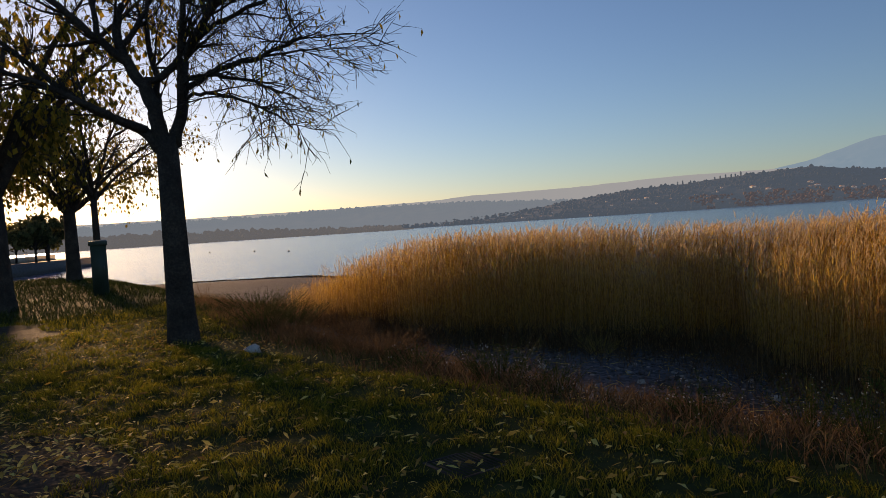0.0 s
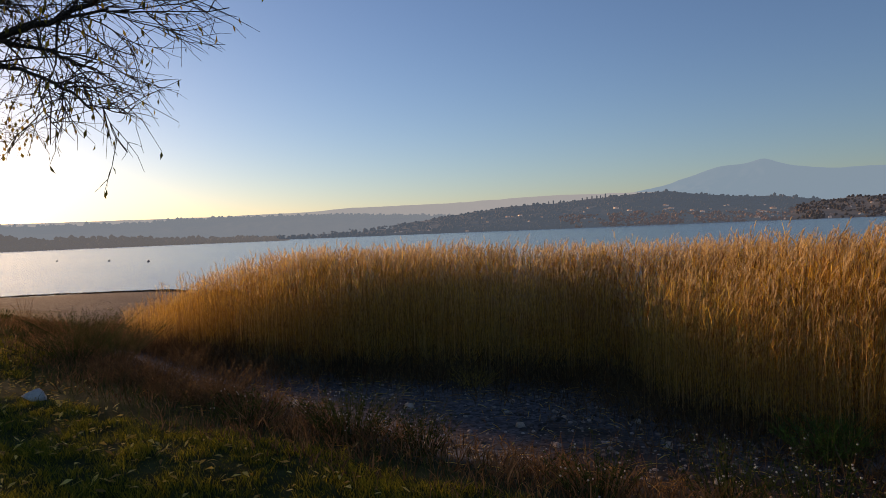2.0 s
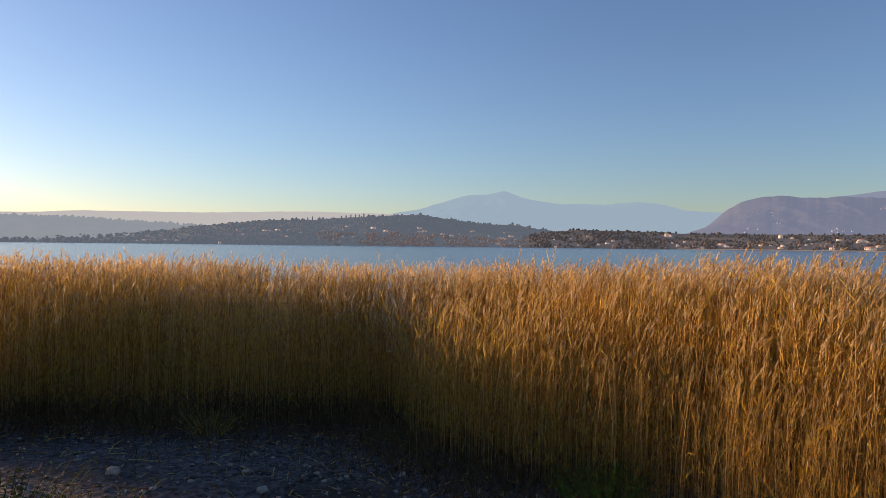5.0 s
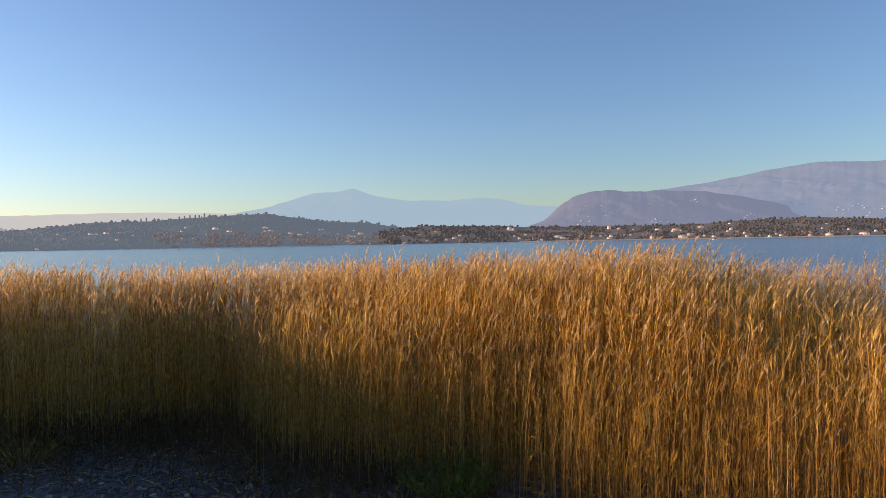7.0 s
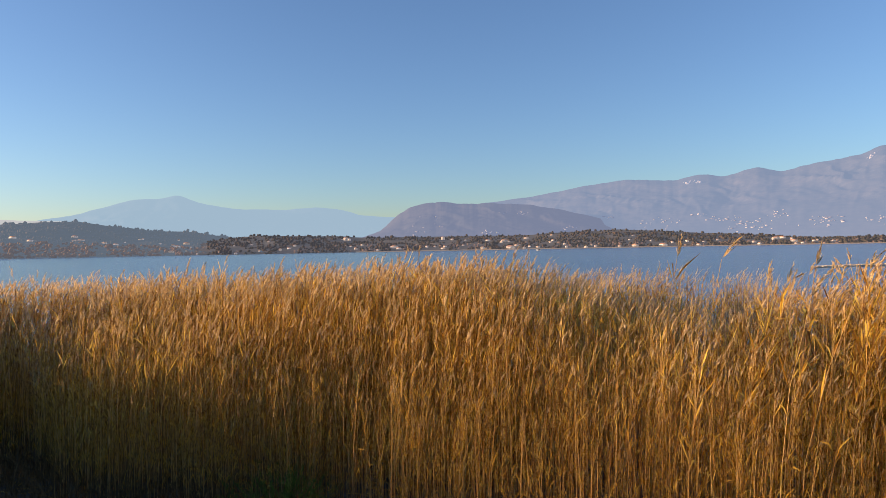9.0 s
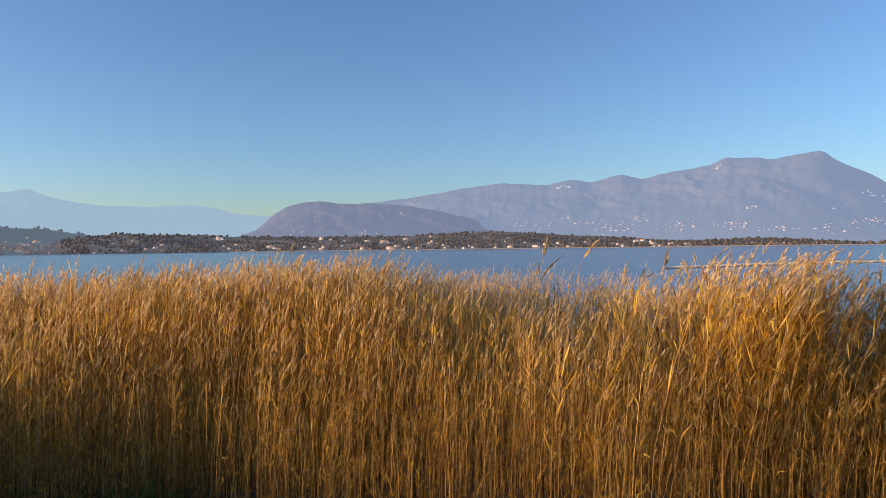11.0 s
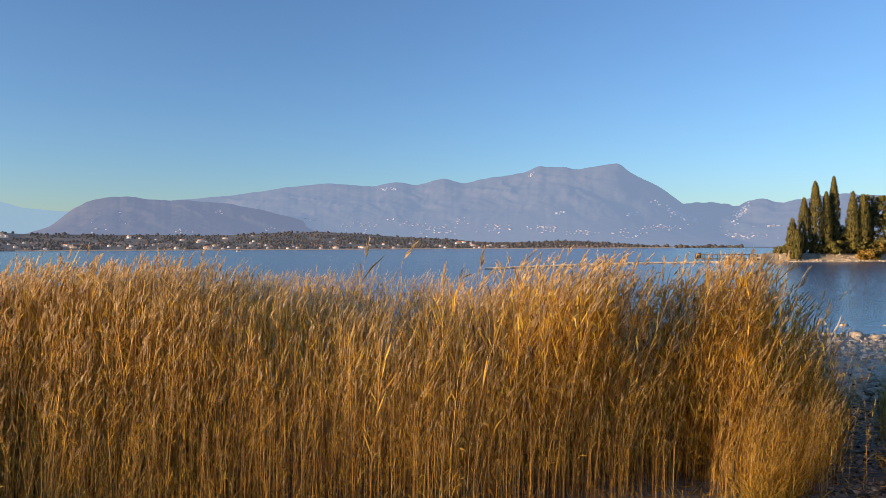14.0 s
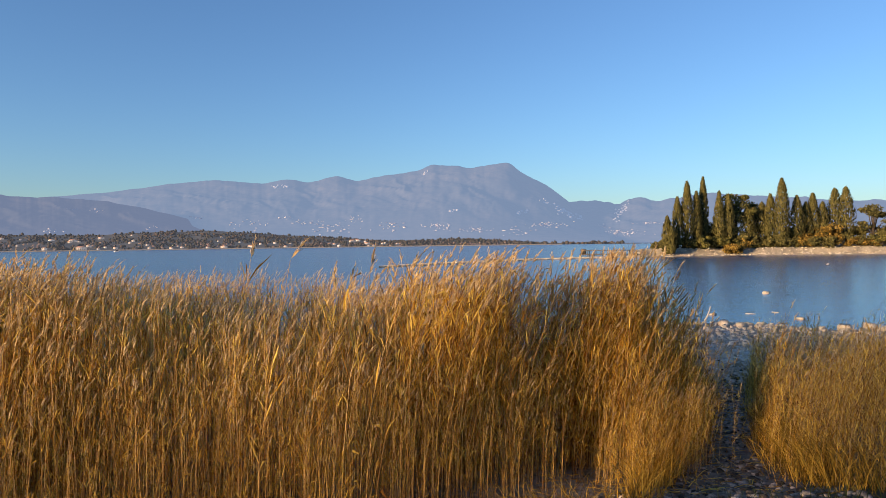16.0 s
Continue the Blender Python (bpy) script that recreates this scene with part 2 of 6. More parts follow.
def ground_material():
    """Earth, lawn soil and gravel, spread by the plan's zones."""
    m = bpy.data.materials.new("shore_ground")
    m.use_nodes = True
    nt = m.node_tree
    n, ln = nt.nodes, nt.links
    bs = n["Principled BSDF"]
    bs.inputs["Roughness"].default_value = 0.95
    bs.inputs["Specular IOR Level"].default_value = 0.02
    tc = n.new("ShaderNodeTexCoord")

    def noise_ramp(scale, detail, c0, c1, p0=0.35, p1=0.65):
        t = n.new("ShaderNodeTexNoise")
        t.inputs["Scale"].default_value, t.inputs["Detail"].default_value = scale, detail
        ln.new(tc.outputs["Object"], t.inputs["Vector"])
        r = n.new("ShaderNodeValToRGB")
        r.color_ramp.elements[0].position, r.color_ramp.elements[0].color = p0, (*c0, 1)
        r.color_ramp.elements[1].position, r.color_ramp.elements[1].color = p1, (*c1, 1)
        ln.new(t.outputs["Fac"], r.inputs["Fac"])
        return t, r
    _, lawn = noise_ramp(3.0, 8, (0.022, 0.028, 0.010), (0.055, 0.058, 0.02))
    _, earth = noise_ramp(5.0, 8, (0.034, 0.027, 0.02), (0.08, 0.064, 0.048))
    vo = n.new("ShaderNodeTexVoronoi")
    vo.inputs["Scale"].default_value = 22
    ln.new(tc.outputs["Object"], vo.inputs["Vector"])
    gr = n.new("ShaderNodeValToRGB")
    gr.color_ramp.elements[0].position, gr.color_ramp.elements[0].color = 0.1, (0.05, 0.048, 0.048, 1)
    gr.color_ramp.elements[1].position, gr.color_ramp.elements[1].color = 0.9, (0.17, 0.165, 0.165, 1)
    ln.new(vo.outputs["Color"], gr.inputs["Fac"])

    def zone(name):
        at = n.new("ShaderNodeAttribute")
        at.attribute_name = name
        return at.outputs["Fac"]

    def blend(f, a, b):
        x = n.new("ShaderNodeMix")
        x.data_type = "RGBA"
        ln.new(f, x.inputs["Factor"])
        ln.new(a, x.inputs["A"])
        ln.new(b, x.inputs["B"])
        return x.outputs["Result"]
    c = blend(zone("lawn"), earth.outputs["Color"], lawn.outputs["Color"])
    c = blend(zone("gravel"), c, gr.outputs["Color"])
    pl = n.new("ShaderNodeValToRGB")
    pl.color_ramp.elements[0].position, pl.color_ramp.elements[0].color = 0.1, (0.34, 0.30, 0.24, 1)
    pl.color_ramp.elements[1].position, pl.color_ramp.elements[1].color = 0.9, (0.62, 0.59, 0.53, 1)
    ln.new(vo.outputs["Color"], pl.inputs["Fac"])
    c = blend(zone("dry"), c, pl.outputs["Color"])
    ln.new(c, bs.inputs["Base Color"])
    bp = n.new("ShaderNodeBump")
    bp.inputs["Strength"].default_value, bp.inputs["Distance"].default_value = 0.35, 0.02
    ln.new(vo.outputs["Distance"], bp.inputs["Height"])
    ln.new(bp.outputs["Normal"], bs.inputs["Normal"])
    return m


# ---------------------------------------------------------------- tools
def grain(ix, iy, seed):
    k = (ix.astype(np.int64) * 374761393 + iy.astype(np.int64) * 668265263 + seed * 1442695041) & 0xFFFFFFFF
    k = ((k ^ (k >> 13)) * 1274126177) & 0xFFFFFFFF
    return ((k ^ (k >> 16)) & 0xFFFF) / 65535.0


def value_noise(x, y, seed=0):
    x, y = np.asarray(x, float), np.asarray(y, float)
    ix, iy = np.floor(x), np.floor(y)
    fx, fy = x - ix, y - iy
    fx, fy = fx * fx * (3 - 2 * fx), fy * fy * (3 - 2 * fy)
    a = grain(ix, iy, seed) * (1 - fx) + grain(ix + 1, iy, seed) * fx
    b = grain(ix, iy + 1, seed) * (1 - fx) + grain(ix + 1, iy + 1, seed) * fx
    return a * (1 - fy) + b * fy


def fbm(x, y, octaves=4, seed=0):
    s, amp, tot = 0, 1.0, 0
    for o in range(octaves):
        s = s + amp * (value_noise(np.asarray(x) * 2 ** o, np.asarray(y) * 2 ** o, seed + o) - 0.5)
        tot += amp
        amp *= 0.5
    return s / tot * 2


def smooth(a, b, x):
    u = np.clip((np.asarray(x, float) - a) / (b - a), 0, 1)
    return u * u * (3 - 2 * u)


class Heap:
    """Triangles gathered into one mesh."""

    def __init__(self):
        self.v, self.f, self.m, self.n = [], [], [], 0

    def add(self, v, f, m=0):
        v, f = np.asarray(v, float).reshape(-1, 3), np.asarray(f, int).reshape(-1, 3)
        self.v.append(v)
        self.f.append(f + self.n)
        self.m.append(np.full(len(f), m) if np.isscalar(m) else np.asarray(m))
        self.n += len(v)

    def arrays(self):
        return np.concatenate(self.v), np.concatenate(self.f), np.concatenate(self.m)

    def mesh(self, name, *mats, flat=True):
        v, f, m = self.arrays()
        me = bpy.data.meshes.new(name)
        me.vertices.add(len(v))
        me.vertices.foreach_set("co", v.astype(np.float32).ravel())
        me.loops.add(f.size)
        me.loops.foreach_set("vertex_index", f.astype(np.int32).ravel())
        me.polygons.add(len(f))
        me.polygons.foreach_set("loop_start", np.arange(0, f.size, 3, dtype=np.int32))
        me.polygons.foreach_set("material_index", m.astype(np.int32))
        if not flat:
            me.polygons.foreach_set("use_smooth", np.ones(len(f), bool))
        for x in mats:
            me.materials.append(x)
        me.update(calc_edges=True)
        return me


def thing(name, label, category, group="", kind="", at=(0, 0, 0), rz=0.0):
    """An Empty that carries the parts of one thing."""
    ob = new(name)
    ob.empty_display_size = 0.2
    ob.matrix_basis = pose(*at, 0, 0, rz)
    return tagged(ob, label, category, group, kind)


def part(name, me, parent, label="", m=None):
    ob = new(name, me)
    ob.parent = parent
    if m is not None:
        ob.matrix_basis = m
    return tagged(ob, label)


def single(name, me, label, category, group="", kind="", m=None):
    ob = new(name, me)
    if m is not None:
        ob.matrix_basis = m
    return tagged(ob, label, category, group, kind)


def tube(points, radii, sides=5):
    p = np.asarray(points, float)
    r = np.asarray(radii, float)
    d = np.gradient(p, axis=0)
    d /= np.linalg.norm(d, axis=1)[:, None] + 1e-9
    ref = np.where(np.abs(d[:, 2:3]) > 0.9, np.array([[1.0, 0, 0]]), np.array([[0, 0, 1.0]]))
    u = np.cross(d, ref)
    u /= np.linalg.norm(u, axis=1)[:, None] + 1e-9
    w = np.cross(d, u)
    a = np.linspace(0, 2 * np.pi, sides, endpoint=False)
    v = p[:, None] + r[:, None, None] * (np.cos(a)[None, :, None] * u[:, None] + np.sin(a)[None, :, None] * w[:, None])
    n = len(p)
    f = []
    for i in range(n - 1):
        for j in range(sides):
            k = (j + 1) % sides
            f += [(i * sides + j, i * sides + k, (i + 1) * sides + k), (i * sides + j, (i + 1) * sides + k, (i + 1) * sides + j)]
    v = v.reshape(-1, 3)
    v = np.vstack([v, p[-1:], p[:1]])
    for j in range(sides if sides > 4 else 0):
        f.append(((n - 1) * sides + j, (n - 1) * sides + (j + 1) % sides, n * sides))
        f.append(((j + 1) % sides, j, n * sides + 1))
    return v, np.array(f)


def ribbon(points, widths, side):
    """A leaf blade along a curve."""
    p, w, side = np.asarray(points, float), np.asarray(widths, float), np.asarray(side, float)
    v = np.concatenate([p - side * w[:, None] / 2, p + side * w[:, None] / 2])
    n = len(p)
    f = []
    for i in range(n - 1):
        f += [(i, i + 1, n + i + 1), (i, n + i + 1, n + i)]
    return v, np.array(f)


def box(sx, sy, sz, c=(0, 0, 0)):
    x, y, z = sx / 2, sy / 2, sz / 2
    v = np.array([(a, b, d) for a in (-x, x) for b in (-y, y) for d in (-z, z)]) + np.array(c)
    f = [(0, 1, 3), (0, 3, 2), (4, 6, 7), (4, 7, 5), (0, 4, 5), (0, 5, 1), (2, 3, 7), (2, 7, 6), (0, 2, 6), (0, 6, 4), (1, 5, 7), (1, 7, 3)]
    return v, np.array(f)


ICO_V, ICO_F = None, None


def blob(rng, rough=0.25, level=1):
    """A rough rounded lump of radius 1."""
    global ICO_V, ICO_F
    if ICO_V is None:
        ICO_V, ICO_F = {}, {}
    if level not in ICO_V:
        bm = bmesh.new()
        bmesh.ops.create_icosphere(bm, subdivisions=level, radius=1)
        ICO_V[level] = np.array([v.co[:] for v in bm.verts])
        ICO_F[level] = np.array([[v.index for v in f.verts] for f in bm.faces])
        bm.free()
    v = ICO_V[level] * (1 + rng.uniform(-rough, rough, (len(ICO_V[level]), 1)))
    return v, ICO_F[level]


def shard(rng, skew=0.3):
    """An angular broken stone of about radius 1."""
    v, f = box(1.7, 1.7, 1.7)
    v = v * (1 + rng.uniform(-skew, skew, v.shape))
    v[v[:, 2] > 0, :2] *= rng.uniform(0.55, 0.95)
    return v, f


def turn_z(v, a):
    c, s = np.cos(a), np.sin(a)
    return np.stack([v[..., 0] * c - v[..., 1] * s, v[..., 0] * s + v[..., 1] * c, v[..., 2]], -1)


def side_of(line, x, y):
    """Signed distance from a line of points: positive on its left."""
    x, y = np.asarray(x, float), np.asarray(y, float)
    best, sign = np.full(x.shape, 1e9), np.ones(x.shape)
    for (ax, ay), (bx, by) in zip(line[:-1], line[1:]):
        dx, dy = bx - ax, by - ay
        t = np.clip(((x - ax) * dx + (y - ay) * dy) / (dx * dx + dy * dy), 0, 1)
        ex, ey = x - ax - t * dx, y - ay - t * dy
        d = np.hypot(ex, ey)
        c = dx * ey - dy * ex
        near = d < best
        best, sign = np.where(near, d, best), np.where(near, np.sign(c), sign)
    return best * sign


def inside(poly, x, y):
    x, y = np.asarray(x, float), np.asarray(y, float)
    r = np.zeros(x.shape, bool)
    for (ax, ay), (bx, by) in zip(poly, poly[1:] + poly[:1]):
        r ^= ((ay > y) != (by > y)) & (x < (bx - ax) * (y - ay) / (by - ay + 1e-12) + ax)
    return r


def edge_distance(poly, x, y):
    return np.abs(side_of(poly + poly[:1], x, y))


# ---------------------------------------------------------------- ground and lake
BANK = [(-400, 58), (-160, 52), (-110, 38), (-80, 23), (-62, 15), (-50, 13), (-36, 16.5), (-22, 12), (-14, 8.7), (-9, 6.3), (-5.3, 5.15),
        (-2.3, 4.55), (0, 4.1), (3, 2.6), (8, 0), (14, -3), (30, -8), (60, -16), (120, -28), (400, -50)]
SHORE = [(-400, 75), (-160, 66), (-104, 47), (-75, 29.5), (-62, 21), (-50, 18), (-44, 19), (-39, 21.7), (-34, 26), (-30, 27.6), (-24, 27), (-14, 22),
         (0, 17.5), (8, 13.8), (13, 10.5), (17, 9.3), (21, 8.3), (22, 6), (21.3, 4), (23, 2.5), (30, -1), (60, -10), (120, -22), (400, -40)]

TRACK = [(-12, 9.9), (-10, 9.3), (-8, 8.7), (-6.5, 8.3), (-5.4, 8.1), (-4.5, 7.6), (-3.2, 7.1)]


def ground_z(x, y):
    x, y = np.asarray(x, float), np.asarray(y, float)
    v, w = side_of(BANK, x, y), -side_of(SHORE, x, y)
    z = -0.70 * smooth(-0.3, 3.4, v)
    rest = np.clip(v - 3.0, 0, None)
    flat = -0.35 * rest / (rest + np.clip(w, 0.01, None))
    z = np.where(w > 0, z + flat, np.minimum(-1.05 + 0.05 * w, -1.05))
    z = np.maximum(z, -6)
    bumps = 0.05 * fbm(x * 0.45, y * 0.45, 3, 5) + 0.02 * fbm(x * 2.5, y * 2.5, 2, 9)
    return z + np.where((np.abs(x) < 200) & (np.abs(y) < 200) & (w > 0.5), bumps, 0)


def graded(lo, hi, fine_lo, fine_hi, step, growth=1.16):
    xs = list(np.arange(fine_lo, fine_hi + 1e-6, step))
    s, a = step, xs[-1]
    while a < hi:
        s *= growth
        a += s
        xs.append(min(a, hi))
    s, a = step, xs[0]
    while a > lo:
        s *= growth
        a -= s
        xs.insert(0, max(a, lo))
    return np.array(xs)


def build_ground():
    xs, ys = graded(-4500, 4500, -16, 24, 0.3), graded(-4500, 4500, 0, 20, 0.3)
    gx, gy = np.meshgrid(xs, ys)
    x, y = gx.ravel(), gy.ravel()
    z = ground_z(x, y)
    n, k = len(xs), len(ys)
    i = (np.arange(k - 1)[:, None] * n + np.arange(n - 1)[None]).ravel()
    h = Heap()
    h.add(np.stack([x, y, z], 1), np.concatenate([np.stack([i, i + 1, i + n + 1], 1), np.stack([i, i + n + 1, i + n], 1)]))
    me = h.mesh("ground", ground_material(), flat=False)
    v, w = side_of(BANK, x, y), -side_of(SHORE, x, y)
    patchy = fbm(x * 0.8, y * 0.8, 3, 3)
    lawn = smooth(2.2, 0.6, v + patchy * 0.8)
    bare = smooth(1.5, 0.4, np.hypot((x + 5.4) / 1.5, (y - 1.9) / 0.7) + patchy * 0.5) + smooth(1.4, 0.5, np.hypot((x + 14.5) / 2, (y - 5.2) / 0.8) + patchy * 0.4)
    lawn = lawn * (1 - np.clip(bare, 0, 1))
    gravel = smooth(2.6, 4.2, v + patchy * 1.4)
    trod = np.clip(smooth(0.9, 0.3, np.abs(side_of(TRACK, x, y)) + patchy * 0.3), 0, 1)
    gravel = np.maximum(gravel, trod)
    dry = smooth(10.5, 14.0, x + patchy * 2) * (w > -3) + 0.3 * smooth(3.5, 5.0, x) * smooth(0.5, 1.5, v) + 0.16 * trod
    for nm, val in (("lawn", lawn), ("gravel", gravel), ("dry", np.clip(dry, 0, 1))):
        at = me.attributes.new(nm, "FLOAT", "POINT")
        at.data.foreach_set("value", val.astype(np.float32))
    single("ground", me, "grassy bank sloping to a gravel lake beach", "ground", kind="structure")


build_ground()


def build_water():
    h = Heap()
    xs = graded(-4800, 4800, -40, 120, 8.0, 1.3)
    gx, gy = np.meshgrid(xs, xs)
    n = len(xs)
    i = (np.arange(n - 1)[:, None] * n + np.arange(n - 1)[None]).ravel()
    h.add(np.stack([gx.ravel(), gy.ravel(), np.full(n * n, WATER_Z)], 1), np.concatenate([np.stack([i, i + 1, i + n + 1], 1), np.stack([i, i + n + 1, i + n], 1)]))
    single("water", h.mesh("water", water_material()), "calm blue lake with fine ripples", "lake", kind="structure")


build_water()


# ---------------------------------------------------------------- far shores and mountains
def polar(az, r):
    a = np.radians(az)
    return np.sin(a) * r, np.cos(a) * r


class Range:
    """A hill range round the lake: its crest by bearing and angle of height, its foot and crest distances."""

    def __init__(self, crest, foot, far, rough=0.05, spurs=0.3, seed=1, shape=0.85, foot_z=WATER_Z + 0.3, trees=0.0):
        self.trees = trees
        self.crest, self.foot, self.far, self.rough, self.spurs, self.seed, self.shape, self.foot_z = crest, foot, far, rough, spurs, seed, shape, foot_z

    def height(self, az, s):
        az, s = np.asarray(az, float), np.asarray(s, float)
        ca, ce = [c[0] for c in self.crest], [c[1] for c in self.crest]
        sharp = sum(np.interp(az + q, ca, ce) for q in (-0.3, -0.15, 0, 0.15, 0.3)) / 5
        # the crest's peaks fade into broad shoulders further down
        lower = (1 - np.clip(s, 0, 1)) * 3.5
        broad = sum(np.interp(az + lower + q, ca, ce) for q in np.linspace(-4.5, 4.5, 13)) / 13
        blend = np.clip(s, 0, 1) ** 3
        top = broad * (1 - blend) + sharp * blend
        hc = 1.6 + self.far * np.tan(np.radians(top)) - self.trees
        hc = hc * (1 + self.rough * fbm(az * 1.1, az * 0 + 3.3, 5, self.seed))
        up = np.clip(s, 0, 1) ** self.shape
        warp = 0.8 * fbm(az * 0.16, s * 2.5, 3, self.seed + 3)
        ribs = 1.3 * np.abs(fbm(az * 0.22 + s * 2.2 + warp, s * 2.0, 4, self.seed + 7)) + 0.22 * np.abs(fbm(az * 0.8 - s * 2.5 + warp, s * 3.0, 3, self.seed + 17))
        cut = 1 - self.spurs * ribs * np.clip(4 * s * (1 - s), 0, 1)
        down = 1 - 0.6 * np.clip(s - 1, 0, 1)
        return self.foot_z + np.maximum(hc - self.foot_z, 0) * up * cut * down

    def distance(self, s):
        return self.foot + (self.far - self.foot) * np.asarray(s, float)

    def place(self, az, s):
        x, y = polar(az, self.distance(s))
        return x, y, self.height(az, s)

    def build(self, name, mat, label, n=300, k=26):
        az = np.linspace(self.crest[0][0], self.crest[-1][0], n)
        s = np.concatenate([[-0.02], np.linspace(0, 1, k), [1.15, 1.4]])
        ga, gs = np.meshgrid(az, s)
        x, y, z = self.place(ga.ravel(), gs.ravel())
        z = np.where(gs.ravel() < 0, WATER_Z - 3, z)
        kk = len(s)
        i = (np.arange(kk - 1)[:, None] * n + np.arange(n - 1)[None]).ravel()
        h = Heap()
        h.add(np.stack([x, y, z], 1), np.concatenate([np.stack([i, i + n + 1, i + 1], 1), np.stack([i, i + n, i + n + 1], 1)]))
        return single(name, h.mesh(name, mat, flat=False), label, "mountain" if self.far > 2000 else "hill", kind="structure")


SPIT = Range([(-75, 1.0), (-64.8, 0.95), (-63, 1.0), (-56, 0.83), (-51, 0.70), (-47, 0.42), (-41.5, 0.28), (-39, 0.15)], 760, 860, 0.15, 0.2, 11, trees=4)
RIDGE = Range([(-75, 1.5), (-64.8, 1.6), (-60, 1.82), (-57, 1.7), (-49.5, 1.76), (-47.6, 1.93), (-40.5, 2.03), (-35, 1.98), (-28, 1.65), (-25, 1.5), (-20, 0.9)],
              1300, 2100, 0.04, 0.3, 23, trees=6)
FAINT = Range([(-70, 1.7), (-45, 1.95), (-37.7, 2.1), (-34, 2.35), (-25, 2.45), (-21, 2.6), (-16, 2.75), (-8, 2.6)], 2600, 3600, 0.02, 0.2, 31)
KNOLL = Range([(-47, 0.3), (-42, 0.5), (-36, 0.55), (-31, 0.75), (-28, 1.15), (-25.2, 1.55), (-20.3, 2.08), (-16.5, 2.2), (-13.7, 2.42), (-9.2, 2.72), (-7.2, 2.76), (-5.6, 2.5), (-2.4, 2.08), (0.9, 1.93), (3.5, 1.48), (6, 1.0), (9, 0.5)],
              1250, 1750, 0.03, 0.3, 41, trees=5)
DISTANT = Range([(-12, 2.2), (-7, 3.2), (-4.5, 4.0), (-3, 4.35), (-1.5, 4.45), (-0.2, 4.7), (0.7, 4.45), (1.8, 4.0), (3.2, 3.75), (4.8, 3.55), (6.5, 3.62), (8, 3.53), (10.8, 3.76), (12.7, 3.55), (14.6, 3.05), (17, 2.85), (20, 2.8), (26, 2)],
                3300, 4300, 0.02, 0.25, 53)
COAST = Range([(1, 1.0), (3.5, 1.40), (6.2, 1.62), (8.9, 1.5), (11, 1.5), (15, 1.32), (20, 1.3), (28, 1.25), (31, 1.42), (36.6, 1.55), (39.5, 1.38), (42.4, 1.15), (47.3, 0.85), (50, 0.6), (53, 0.5), (57, 0.7), (61, 0.5), (64, 0.18), (67, 0.06), (80, 0.06)],
              1230, 1560, 0.05, 0.3, 61, trees=5)
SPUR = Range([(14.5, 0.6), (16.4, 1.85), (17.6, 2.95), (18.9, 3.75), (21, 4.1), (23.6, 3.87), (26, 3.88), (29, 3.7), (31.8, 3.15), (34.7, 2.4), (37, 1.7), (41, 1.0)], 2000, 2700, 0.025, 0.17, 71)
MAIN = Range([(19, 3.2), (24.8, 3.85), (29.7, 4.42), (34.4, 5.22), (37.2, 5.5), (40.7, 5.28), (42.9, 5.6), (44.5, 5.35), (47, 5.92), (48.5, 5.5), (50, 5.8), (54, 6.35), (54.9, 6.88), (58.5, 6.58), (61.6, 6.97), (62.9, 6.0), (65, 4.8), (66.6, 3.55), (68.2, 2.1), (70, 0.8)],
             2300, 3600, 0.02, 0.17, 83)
BEYOND = Range([(60, 3.2), (65.9, 3.5), (68.7, 3.54), (70.6, 3.1), (71.5, 3.45), (72.4, 3.66), (74.2, 3.3), (75.5, 3.55), (77.6, 3.9), (79.7, 3.6), (84, 3.2), (92, 2.6), (110, 2.0)], 2900, 4100, 0.07, 0.2, 97)
# haze on these ranges comes from their materials' emission, not from air
for rg, nm, mt, lb in ((SPIT, "far_spit", M_SPIT, "low wooded spit across the lake"), (RIDGE, "hazy_hill", M_HAZEPAINTHILL, "long wooded hill across the lake with painted haze"),
                       (FAINT, "faint_range", M_FAINT, "faint pale hills, their haze painted in"), (KNOLL, "wooded_knoll", M_WOODS, "wooded knoll with scattered houses across the lake"),
                       (DISTANT, "distant_range", M_DISTANT, "pale blue mountains, their haze painted in"), (COAST, "far_coast", M_COAST, "low wooded coast with villas across the lake"),
                       (SPUR, "mountain_spur", M_MOUNT, "rounded mountain spur with painted blue haze"), (MAIN, "mountain_range", M_MOUNTFAR, "long mountain massif with a sharp summit"),
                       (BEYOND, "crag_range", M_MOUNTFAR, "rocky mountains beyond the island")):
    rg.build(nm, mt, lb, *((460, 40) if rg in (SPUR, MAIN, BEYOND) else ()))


# ---------------------------------------------------------------- far woods and houses
spot_rng = random.Random(12)
# bearing, share of the slope, kind of house
HOUSE_SPOTS = [(27.3, 0.02, 2), (27.8, 0.12, 0), (24.9, 0.03, 1), (29.6, 0.04, 0), (32, 0.03, 1), (34.4, 0.04, 0), (37.6, 0.03, 2), (39.8, 0.03, 2), (42.5, 0.04, 0), (13.2, 0.75, 3), (13.5, 0.78, 3),
               (12.9, 0.8, 0), (21.5, 0.7, 3), (1.2, 0.02, 1)]
for _ in range(55):
    HOUSE_SPOTS.append((spot_rng.uniform(4, 52), spot_rng.random() ** 1.6 * 0.85, spot_rng.choice((0, 0, 1, 1, 1, 2, 3))))
KNOLL_SPOTS = [(spot_rng.uniform(-14, 7), spot_rng.uniform(0.3, 0.6), spot_rng.choice((0, 1, 2))) for _ in range(16)]
for _ in range(26):
    KNOLL_SPOTS.append((spot_rng.uniform(-34, 6), spot_rng.random() ** 1.3 * 0.6, spot_rng.choice((0, 1, 1, 2))))


